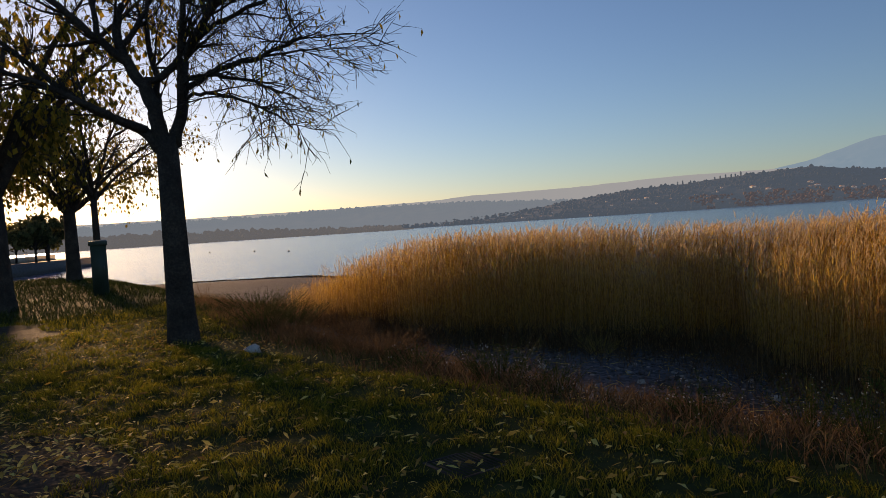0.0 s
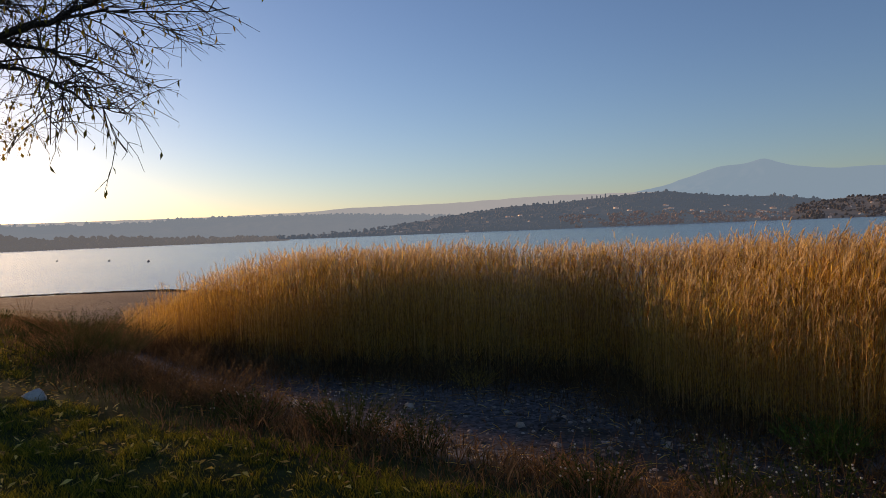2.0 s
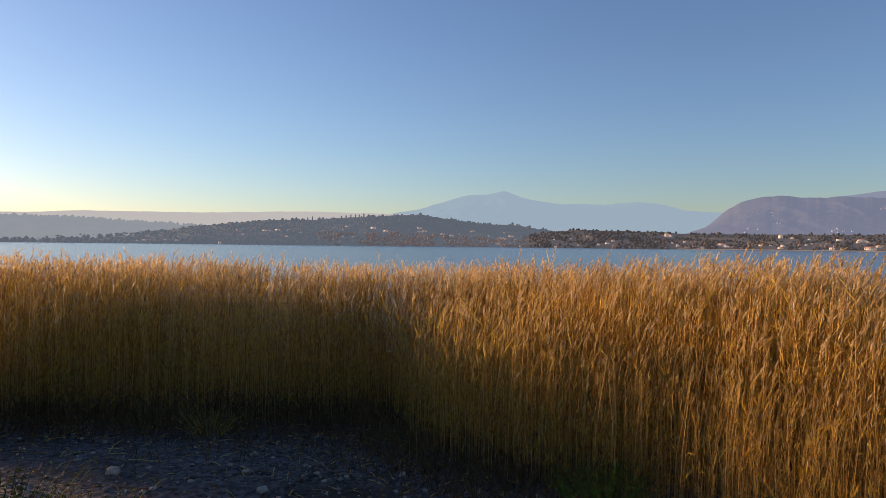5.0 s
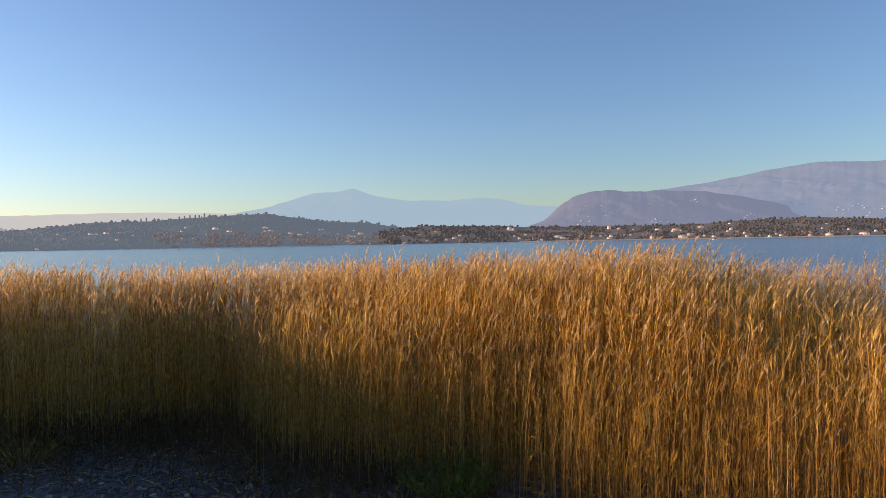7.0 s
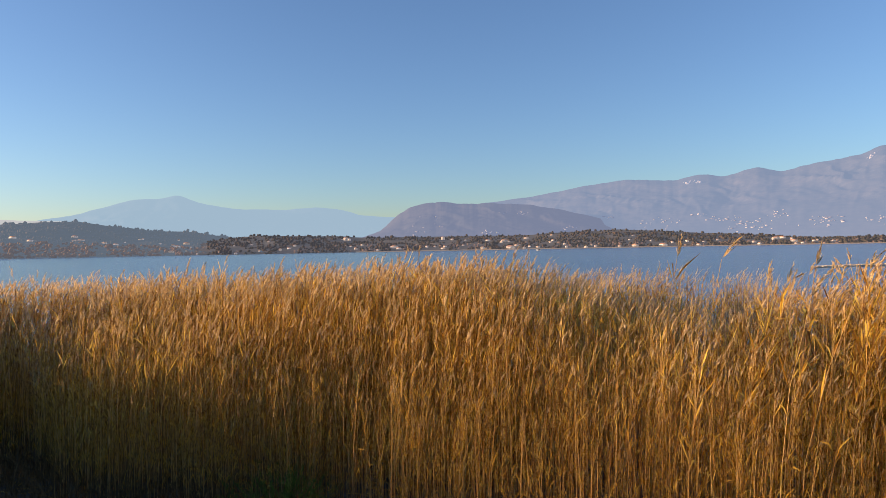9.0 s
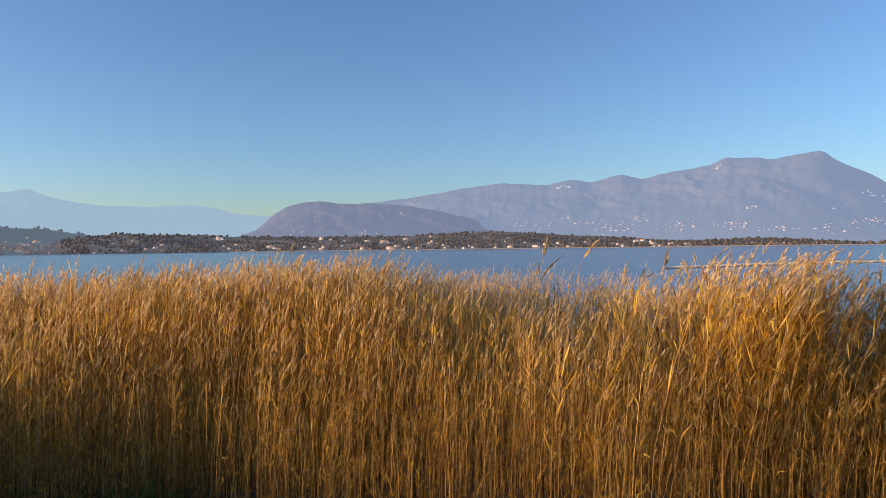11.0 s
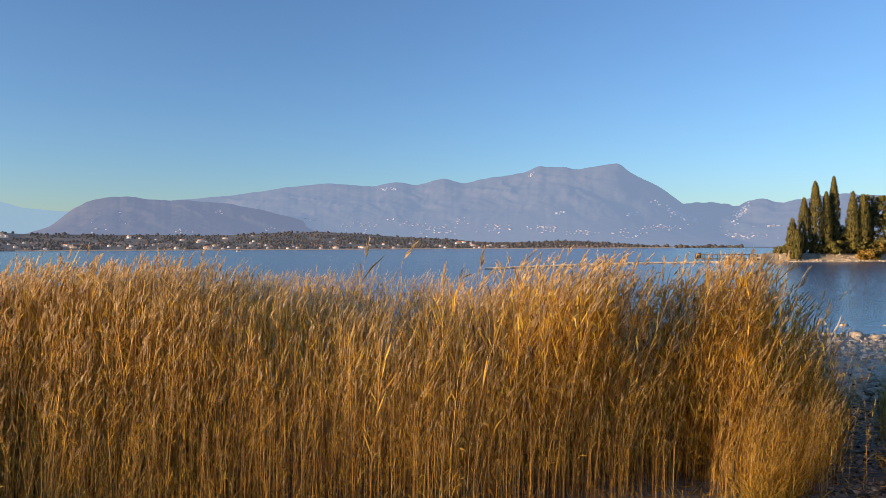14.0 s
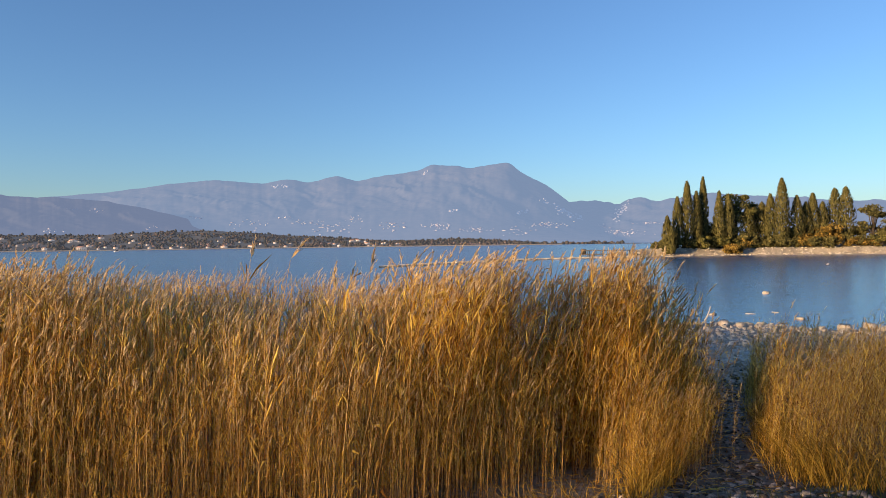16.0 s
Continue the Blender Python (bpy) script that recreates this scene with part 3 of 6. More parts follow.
def scatter_woods(rg, name, mat, label, count, az0, az1, s0, s1, size, seed, tall=0.7, lines=()):
    rng = np.random.default_rng(seed)
    h = Heap()
    az, s = rng.uniform(az0, az1, count), s0 + (s1 - s0) * rng.random(count) ** 1.2
    keep = fbm(az * 0.9, s * 6, 3, seed) > -0.35
    if rg is COAST or rg is KNOLL:
        for ha, hs, _ in HOUSE_SPOTS if rg is COAST else KNOLL_SPOTS:
            keep &= ~((np.abs(az - ha) < 0.36) & (s < hs + 0.03) & (s > hs - (0.22 if rg is COAST else 0.1)))
    if name == "knoll_woods":
        # the foot of the knoll towards the east is mostly russet trees and open ground
        keep &= ~((az > -13) & (s < 0.32) & (rng.random(count) < 0.7))
    az, s = az[keep], s[keep]
    x, y, z = rg.place(az, s)
    for i in range(len(az)):
        v, f = blob(rng, 0.2)
        w = size * (0.45 + 0.9 * rng.random() ** 1.5)
        t = w * tall * rng.uniform(0.7, 1.7)
        h.add(v * (w, w, t) + (x[i], y[i], z[i] + t * 0.55), f)
    return single(name, h.mesh(name, mat), label, "woods", kind="stuff")


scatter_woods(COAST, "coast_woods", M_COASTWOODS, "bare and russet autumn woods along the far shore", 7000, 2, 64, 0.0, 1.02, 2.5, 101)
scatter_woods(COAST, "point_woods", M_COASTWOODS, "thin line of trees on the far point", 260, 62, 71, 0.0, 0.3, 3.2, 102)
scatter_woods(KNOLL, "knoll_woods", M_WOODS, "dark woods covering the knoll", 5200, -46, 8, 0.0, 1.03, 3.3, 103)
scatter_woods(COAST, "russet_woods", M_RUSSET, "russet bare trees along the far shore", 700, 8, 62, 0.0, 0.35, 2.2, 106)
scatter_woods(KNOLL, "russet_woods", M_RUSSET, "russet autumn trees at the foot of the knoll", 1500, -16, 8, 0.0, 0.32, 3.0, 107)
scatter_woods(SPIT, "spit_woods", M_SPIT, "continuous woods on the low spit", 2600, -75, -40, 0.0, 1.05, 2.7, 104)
scatter_woods(RIDGE, "ridge_woods", M_HAZEPAINTHILL, "trees along the hill crest with painted haze", 1800, -75, -24, 0.85, 1.03, 4.6, 105)


def crest_cypresses():
    rng = np.random.default_rng(7)
    h = Heap()
    for az in (-14.1, -13.7, -13.3, -12.9, -12.6, -12.2, -11.8, -16.9, -16.5, -15.9):
        x, y, z = KNOLL.place(az, 0.97)
        v, f = blob(rng, 0.15)
        t = rng.uniform(4.5, 7)
        h.add(v * (2.0, 2.0, t) + (float(x), float(y), float(z) + t * 0.8), f)
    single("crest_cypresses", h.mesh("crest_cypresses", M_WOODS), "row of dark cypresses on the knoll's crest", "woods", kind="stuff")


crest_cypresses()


def build_house(name, w, d, hgt, label):
    """A villa: walls with window openings set in, hipped tile roof, chimney."""
    t = thing(name, label, "house", "villas on the far shore")
    h = Heap()
    h.add(*box(w, d, hgt, (0, 0, hgt / 2)))
    part("wall", h.mesh("wall", M_PLASTER), t)
    o, rh = 0.6, 0.22 * d + 0.6
    v = np.array([(-w / 2 - o, -d / 2 - o, hgt), (w / 2 + o, -d / 2 - o, hgt), (w / 2 + o, d / 2 + o, hgt), (-w / 2 - o, d / 2 + o, hgt), (-w / 2 + d / 2, 0, hgt + rh), (w / 2 - d / 2, 0, hgt + rh)])
    h = Heap()
    h.add(v + (0, 0, 0.01), [(0, 1, 5), (0, 5, 4), (1, 2, 5), (2, 3, 4), (2, 4, 5), (3, 0, 4), (0, 2, 1), (0, 3, 2)])
    roof = part("roof", h.mesh("roof", M_ROOF), t)
    h = Heap()
    h.add(*box(0.8, 0.8, 1.6, (w * 0.2, 0.4, hgt + rh * 0.9)))
    part("chimney", h.mesh("chimney", M_PLASTER), roof)
    h = Heap()
    h.add(*box(1.2, 0.16, 1.6))
    me = h.mesh("window", M_GLASS)
    nx = max(2, int(w / 3.4))
    for fl in range(max(1, int(hgt / 3))):
        for i in range(nx):
            part("window", me, t, m=pose(-w / 2 + (i + 0.5) * w / nx, -d / 2 - 0.05, 1.7 + 3 * fl))
    return t


def houses():
    rng = random.Random(12)
    kinds = [build_house("house", 14, 9, 6.2, "pale plastered villa with a tiled roof on the far shore"),
             build_house("house", 10, 8, 6.0, "small pale house with a tiled roof on the far shore"),
             build_house("house", 22, 10, 6.4, "long pale lakeside building with a tiled roof"),
             build_house("house", 11, 10, 9.3, "tall ochre house with a tiled roof on the far shore")]
    spots = HOUSE_SPOTS
    used = set()
    for az, s, k in spots:
        x, y, z = (float(q) for q in COAST.place(az, s))
        face = -az + rng.uniform(-25, 25)
        m = pose(x, y, z - 0.3, 0, 0, face) @ Matrix.Scale(rng.uniform(0.5, 0.85), 4)
        if k in used:
            copy_thing(kinds[k], m)
        else:
            kinds[k].matrix_basis = m
            used.add(k)
    for az, s, k in KNOLL_SPOTS:
        x, y, z = (float(q) for q in KNOLL.place(az, s))
        copy_thing(kinds[k], pose(x, y, z - 0.3, 0, 0, -az - 35 + rng.uniform(-15, 15)) @ Matrix.Scale(rng.uniform(0.45, 0.75), 4))


houses()


def coast_beach():
    h = Heap()
    az = np.linspace(14, 66, 260)
    for r, z in ((1216.0, WATER_Z - 0.2), (1228.0, WATER_Z + 1.3), (1236.0, WATER_Z + 1.5)):
        x, y = polar(az, r + 3 * fbm(az * 0.8, az * 0, 3, 12))
        h.v.append(np.stack([x, y, np.full(len(az), z)], 1))
    n = len(az)
    i = np.concatenate([np.arange(n - 1), n + np.arange(n - 1)])
    h.f.append(np.concatenate([np.stack([i, i + n, i + n + 1], 1), np.stack([i, i + n + 1, i + 1], 1)]))
    h.m.append(np.zeros(len(h.f[0])))
    single("far_beach", h.mesh("far_beach", M_SAND), "thin pale strip of shore under the far woods", "shore", kind="structure")


coast_beach()


def spot(rg, az, el):
    """The place on a range's slope that stands at that bearing and angle of height."""
    q = np.linspace(0.01, 0.99, 99)
    x, y, z = rg.place(np.full(99, az), q)
    up = np.degrees(np.arctan2(z - 1.6, np.hypot(x, y)))
    i = min(int(np.argmax(up >= el)) if (up >= el).any() else 98, 98)
    return x[i], y[i], z[i]


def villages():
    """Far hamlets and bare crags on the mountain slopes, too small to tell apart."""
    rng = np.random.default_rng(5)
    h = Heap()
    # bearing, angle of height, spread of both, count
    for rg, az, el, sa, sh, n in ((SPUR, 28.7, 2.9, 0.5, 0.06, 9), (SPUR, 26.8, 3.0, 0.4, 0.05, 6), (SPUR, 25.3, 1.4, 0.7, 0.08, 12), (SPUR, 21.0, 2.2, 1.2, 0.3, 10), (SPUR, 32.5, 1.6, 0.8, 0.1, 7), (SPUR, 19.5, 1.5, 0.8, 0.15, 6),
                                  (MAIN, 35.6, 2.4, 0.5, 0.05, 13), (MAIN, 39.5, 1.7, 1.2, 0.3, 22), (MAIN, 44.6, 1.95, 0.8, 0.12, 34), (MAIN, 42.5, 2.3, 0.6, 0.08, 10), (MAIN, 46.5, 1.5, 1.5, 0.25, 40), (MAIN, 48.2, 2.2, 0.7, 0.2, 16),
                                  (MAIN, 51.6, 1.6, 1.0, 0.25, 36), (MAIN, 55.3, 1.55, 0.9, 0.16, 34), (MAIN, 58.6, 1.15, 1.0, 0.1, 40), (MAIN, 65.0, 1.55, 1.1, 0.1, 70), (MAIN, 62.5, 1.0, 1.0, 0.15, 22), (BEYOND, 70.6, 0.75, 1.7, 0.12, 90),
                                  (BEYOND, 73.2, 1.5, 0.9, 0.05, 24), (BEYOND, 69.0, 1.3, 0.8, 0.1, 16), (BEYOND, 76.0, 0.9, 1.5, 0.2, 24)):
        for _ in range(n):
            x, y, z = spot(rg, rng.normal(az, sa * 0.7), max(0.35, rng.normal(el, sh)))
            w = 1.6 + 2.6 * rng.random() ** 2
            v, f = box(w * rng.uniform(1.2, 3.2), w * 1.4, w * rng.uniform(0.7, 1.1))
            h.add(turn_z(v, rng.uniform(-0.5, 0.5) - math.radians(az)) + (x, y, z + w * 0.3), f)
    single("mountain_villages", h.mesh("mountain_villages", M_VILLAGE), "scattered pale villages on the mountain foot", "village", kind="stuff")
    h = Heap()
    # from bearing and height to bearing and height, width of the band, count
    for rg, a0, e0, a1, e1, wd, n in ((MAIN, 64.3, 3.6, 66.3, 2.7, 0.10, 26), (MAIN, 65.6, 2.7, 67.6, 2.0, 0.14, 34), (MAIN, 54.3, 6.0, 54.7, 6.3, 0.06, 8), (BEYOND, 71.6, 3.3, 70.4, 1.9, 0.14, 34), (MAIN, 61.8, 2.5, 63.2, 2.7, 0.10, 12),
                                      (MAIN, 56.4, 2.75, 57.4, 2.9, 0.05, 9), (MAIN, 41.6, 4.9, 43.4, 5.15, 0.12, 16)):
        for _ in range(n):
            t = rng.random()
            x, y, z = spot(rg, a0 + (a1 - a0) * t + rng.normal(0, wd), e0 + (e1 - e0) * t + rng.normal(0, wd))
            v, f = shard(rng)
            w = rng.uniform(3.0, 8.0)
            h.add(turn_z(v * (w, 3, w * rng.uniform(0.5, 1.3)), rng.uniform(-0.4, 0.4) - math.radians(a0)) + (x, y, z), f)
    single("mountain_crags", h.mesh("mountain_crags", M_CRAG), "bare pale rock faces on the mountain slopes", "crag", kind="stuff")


villages()

# ---------------------------------------------------------------- island
TIP = [(112, 41), (119, 37.5), (130, 26.5), (138, 14), (143, 3), (150, -20), (170, -40), (185, -20), (175, 15), (158, 34), (138, 44), (122, 44)]


def island_z(x, y):
    d = np.where(inside(TIP, x, y), edge_distance(TIP, x, y), -edge_distance(TIP, x, y))
    z = WATER_Z - 0.5 + 0.75 * smooth(-3, 0.6, d) + 1.0 * smooth(1.2, 2.2, d + 0.5 * fbm(np.asarray(x) * 0.3, np.asarray(y) * 0.3, 2, 4)) + 1.1 * smooth(2, 14, d)
    return z + 0.25 * fbm(np.asarray(x) * 0.5, np.asarray(y) * 0.5, 3, 8)


def build_island():
    xs, ys = np.arange(106, 192, 0.7), np.arange(-46, 50, 0.7)
    gx, gy = np.meshgrid(xs, ys)
    n, k = len(xs), len(ys)
    x, y = gx.ravel(), gy.ravel()
    i = (np.arange(k - 1)[:, None] * n + np.arange(n - 1)[None]).ravel()
    h = Heap()
    h.add(np.stack([x, y, island_z(x, y)], 1), np.concatenate([np.stack([i, i + 1, i + n + 1], 1), np.stack([i, i + n + 1, i + n], 1)]))
    single("island", h.mesh("island", M_SHORE), "small wooded island with a pale stony shore", "island", kind="structure")
    rng = np.random.default_rng(31)
    h = Heap()
    line = TIP[1:6]
    for _ in range(900):
        j = rng.integers(0, len(line) - 1)
        t = rng.random()
        px, py = (line[j][q] * (1 - t) + line[j + 1][q] * t for q in (0, 1))
        off = rng.uniform(-1.0, 2.6)
        px, py = px + off * 0.85, py + off * 0.45
        v, f = shard(rng)
        r = 0.06 + 0.12 * rng.random() ** 2
        h.add(turn_z(v * (r * 1.5, r, r * 0.55), rng.uniform(0, 6)) + (px, py, float(island_z(px, py)) + r * 0.2), f)
    single("island_stones", h.mesh("island_stones", M_SHORE), "pale rubble along the island's shore", "stones", kind="stuff")
    h = Heap()
    bar = [(61, 53.5), (72, 53.3), (86, 52.5), (97, 50), (108, 45), (118, 39)]
    for (ax, ay), (bx, by), w0, w1 in zip(bar[:-1], bar[1:], (0.08, 1.2, 2.3, 3.0, 3.6), (1.2, 2.3, 3.0, 3.6, 4.5)):
        for q in range(14):
            t0, t1 = q / 14, (q + 1) / 14
            pts = []
            for t in (t0, t1):
                cx, cy, w = ax + (bx - ax) * t, ay + (by - ay) * t, w0 + (w1 - w0) * t
                w *= 1 + 0.25 * float(fbm(cx * 0.7, cy * 0.7, 2, 6))
                pts.append([(cx + 0.4 * w, cy - w, WATER_Z - 0.12), (cx + 0.3 * w, cy - 0.8 * w, WATER_Z + 0.12), (cx - 0.4 * w, cy + w, WATER_Z + 0.2), (cx - 0.5 * w, cy + 1.2 * w, WATER_Z - 0.12)])
            h.add(np.array(pts).reshape(-1, 3), [(0, 4, 5), (0, 5, 1), (1, 5, 6), (1, 6, 2), (2, 6, 7), (2, 7, 3)])
    for _ in range(700):
        s = rng.random() ** 0.8 * (len(bar) - 1)
        j = min(int(s), len(bar) - 2)
        t = s - j
        w = (0.4, 1.2, 2.0, 2.7, 3.3, 4.0)[j] * (1 - t) + (0.4, 1.2, 2.0, 2.7, 3.3, 4.0)[j + 1] * t
        v, f = blob(rng, 0.3)
        r = rng.uniform(0.05, 0.13)
        h.add(turn_z(v * (r * 1.6, r, r * 0.7), rng.uniform(0, 6)) + (bar[j][0] + (bar[j + 1][0] - bar[j][0]) * t, bar[j][1] + (bar[j + 1][1] - bar[j][1]) * t + rng.uniform(-0.8, 0.8) * w, WATER_Z + 0.15), f)
    single("causeway", h.mesh("causeway", M_STONE), "thin pale gravel bar leading to the island", "sandbar", kind="structure")


build_island()


def cypress(name, hgt, wid, seed, label, mat=None, group="cypresses on the island"):
    """Trunk and a slender flame of many small sprays."""
    rng = np.random.default_rng(seed)
    t = thing(name, label, "cypress", group)
    h = Heap()
    h.add(*tube([(0, 0, -0.4), (0, 0, hgt * 0.5), (0, 0, hgt * 0.9)], [0.22, 0.14, 0.04], 6))
    part("trunk", h.mesh("trunk", M_BARK), t)
    h = Heap()
    n = int(1900 * (hgt / 12) ** 1.2)
    for _ in range(n):
        s = rng.random() ** 0.9
        prof = 0.95 * min(1.0, 0.6 + 2.2 * s) * min(1.0, 1.55 * (1 - s) ** 0.6)
        r = 0.82 * wid * prof * (1 + 0.3 * float(value_noise(s * 9 + seed, 1.0, seed))) * (0.55 + 0.5 * rng.random() ** 0.5)
        a = rng.uniform(0, 2 * np.pi)
        p = np.array([np.cos(a) * r, np.sin(a) * r, hgt * (0.06 + 0.94 * s)])
        q = rng.uniform(0.16, 0.32)
        out = np.array([np.cos(a), np.sin(a), 2.2]) / 2.4
        sd = np.array([-np.sin(a), np.cos(a), rng.uniform(-0.4, 0.4)])
        h.add([p - sd * q * 0.5, p + sd * q * 0.5, p + out * q * 1.5 + sd * rng.uniform(-0.2, 0.2) * q, p - out * q * 0.6], [(0, 1, 2), (0, 3, 1)])
    part("crown", h.mesh("crown", mat or M_CYPRESS), t)
    return t


def broad_tree(name, hgt, wid, seed, label, mat, category="tree", flat=0.5, lift=0.45, leaf=0.35, n=1500, group=""):
    """Trunk, limbs and a crown of leaf sprays gathered into uneven clumps."""
    rng = np.random.default_rng(seed)
    t = thing(name, label, category, group)
    h = Heap()
    h.add(*tube([(0, 0, -0.4), (0.1, 0, hgt * lift), (0.15, 0.05, hgt * 0.8)], [0.035 * hgt, 0.025 * hgt, 0.008 * hgt], 7))
    cl = []
    for _ in range(15):
        a, r, s = rng.uniform(0, 6.28), wid * rng.random() ** 0.5, rng.random()
        z = hgt * (lift + (1 - lift) * (0.15 + 0.85 * s))
        r *= (1 - 0.55 * s) if flat < 0.6 else 1
        c = np.array([np.cos(a) * r, np.sin(a) * r, z])
        cl.append((c, wid * rng.uniform(0.25, 0.5)))
        h.add(*tube([(0.1, 0, hgt * lift * rng.uniform(0.7, 1)), c * (0.5, 0.5, 0.8) + (0, 0, hgt * 0.05), c], [0.014 * hgt, 0.01 * hgt, 0.004 * hgt], 4))
    part("trunk", h.mesh("trunk", M_BARK), t)
    h = Heap()
    for _ in range(n):
        c, r = cl[rng.integers(0, len(cl))]
        d = rng.normal(size=3)
        d /= np.linalg.norm(d)
        p = c + d * r * (0.5 + 0.6 * rng.random()) * (1, 1, flat)
        u = np.cross(d, rng.normal(size=3))
        u /= np.linalg.norm(u)
        w = np.cross(d, u) * 0.6 + d * 0.5
        q = leaf * rng.uniform(0.6, 1.3)
        h.add([p - u * q * 0.5, p + u * q * 0.5, p + w * q, p - w * q * 0.8], [(0, 1, 2), (0, 3, 1)])
    part("crown", h.mesh("crown", mat), t)
    return t


def island_trees():
    rng = np.random.default_rng(17)
    lab = "tall slender dark green cypress on the island shore"
    # bearing, angle of the top, distance, half width
    for i, (az, el, d, w) in enumerate(((74.6, 2.0, 127, 1.0), (75.4, 3.56, 130, 1.1), (76.15, 4.76, 131, 1.35), (76.85, 3.96, 132, 1.0), (77.35, 5.07, 134, 1.0), (78.55, 3.89, 135, 1.2), (79.2, 3.64, 136, 1.2),
                                        (82.2, 3.51, 142, 1.5), (83.0, 4.68, 141, 1.55), (84.0, 3.3, 144, 1.5), (84.6, 2.8, 146, 1.4), (85.05, 3.46, 147, 1.5), (85.7, 2.75, 148, 1.4), (86.5, 3.72, 150, 1.8), (87.2, 3.81, 150, 1.8), (74.95, 1.2, 126, 0.9),
                                        (81.6, 2.9, 143, 1.7), (80.6, 2.6, 140, 1.6))):
        x, y = (float(q) for q in polar(az, d))
        x, y = x - 0.7, y + 2.6
        z = float(island_z(x, y))
        cypress("cypress", 1.6 + d * math.tan(radians(el)) - z, w, 200 + i, lab).matrix_basis = pose(x, y, z, 0, 0, i * 40)
    for i, (az, d, hg, wd, mat, nm, lb, fl, lf) in enumerate((
            (79.75, 140, 9.6, 3.0, M_PINE, "umbrella_pine", "umbrella pine with a flat olive crown", 0.55, 0.6), (81.0, 146, 7.5, 2.6, M_PINE, "umbrella_pine", "umbrella pine with a flat olive crown", 0.55, 0.5),
            (88.9, 150, 7.2, 3.4, M_CYPRESS, "cedar", "cedar with layered dark boughs", 0.35, 0.25), (90.5, 152, 7.5, 3.4, M_CYPRESS, "cedar", "cedar with layered dark boughs", 0.35, 0.25),
            (86.1, 146, 3.6, 2.6, M_SHRUB, "autumn_tree", "low yellow autumn tree on the island", 0.8, 0.2), (85.3, 147, 3.2, 2.4, M_SHRUB, "autumn_tree", "low yellow autumn tree on the island", 0.8, 0.2),
            (76.9, 130, 2.0, 1.6, M_PINE, "bush", "rounded olive bush at the island's tip", 0.8, 0.1), (78.3, 133, 1.9, 1.7, M_PINE, "bush", "rounded olive bush under the cypresses", 0.8, 0.1),
            (74.3, 125, 2.3, 1.2, M_CYPRESS, "bush", "dark bush at the island's tip", 0.9, 0.05), (80.2, 136, 2.2, 1.9, M_CYPRESS, "bush", "dark bush under the cypresses", 0.8, 0.1), (82.4, 139, 2.0, 1.9, M_CYPRESS, "bush", "dark bush under the cypresses", 0.8, 0.1),
            (81.3, 141, 3.8, 2.3, M_CYPRESS, "holm_oak", "dark rounded holm oak", 0.8, 0.15), (78.9, 139, 5.5, 2.6, M_CYPRESS, "holm_oak", "dark rounded holm oak", 0.8, 0.15), (83.6, 144, 3.4, 2.4, M_CYPRESS, "holm_oak", "dark rounded holm oak", 0.8, 0.15),
            (77.7, 137, 5.0, 2.6, M_CYPRESS, "holm_oak", "dark rounded holm oak", 0.8, 0.15), (87.6, 150, 2.4, 2.0, M_CYPRESS, "bush", "dark bush under the cypresses", 0.8, 0.1), (84.8, 143, 2.2, 2.0, M_SHRUB, "bush", "russet bush above the island's shore", 0.8, 0.1),
            (79.4, 131.5, 1.3, 1.6, M_SHRUB, "bush", "dry straw-coloured bush on the shore", 0.8, 0.05), (89.6, 150, 2.2, 2.0, M_CYPRESS, "bush", "dark bush above the shore", 0.8, 0.1))):
        x, y = (float(q) for q in polar(az, d))
        x, y = x + (1.2 if hg < 4 else -0.7), y + 2.6
        broad_tree(nm, hg, wd, 300 + i, lb, mat, nm.split("_")[-1], fl, lf, 0.3, 2200, "trees on the island").matrix_basis = pose(x, y, float(island_z(x, y)), 0, 0, i * 50)


island_trees()


def island_hedge():
    """Low bushes that close the foot of the trees along the shore."""
    rng = np.random.default_rng(19)
    line = TIP[1:6]
    for i in range(22):
        q = (i + 0.3 + 0.4 * rng.random()) / 22 * 3.4
        j = int(q)
        t = q - j
        x, y = (line[j][k] * (1 - t) + line[j + 1][k] * t for k in (0, 1))
        x, y = x + 3.1 + rng.uniform(-0.4, 1.2), y + 1.5
        kind = rng.integers(0, 4)
        broad_tree("bush", rng.uniform(1.1, 2.0), rng.uniform(1.3, 2.0), 700 + i, ("dark evergreen bush at the foot of the cypresses", "olive bush at the foot of the cypresses", "dry yellowish bush above the island's shore", "dark evergreen bush at the foot of the cypresses")[kind],
                   (M_CYPRESS, M_PINE, M_SHRUB, M_CYPRESS)[kind], "bush", 0.75, 0.1, 0.26, 800, "trees on the island").matrix_basis = pose(x, y, float(island_z(x, y)), 0, 0, i * 70)


island_hedge()


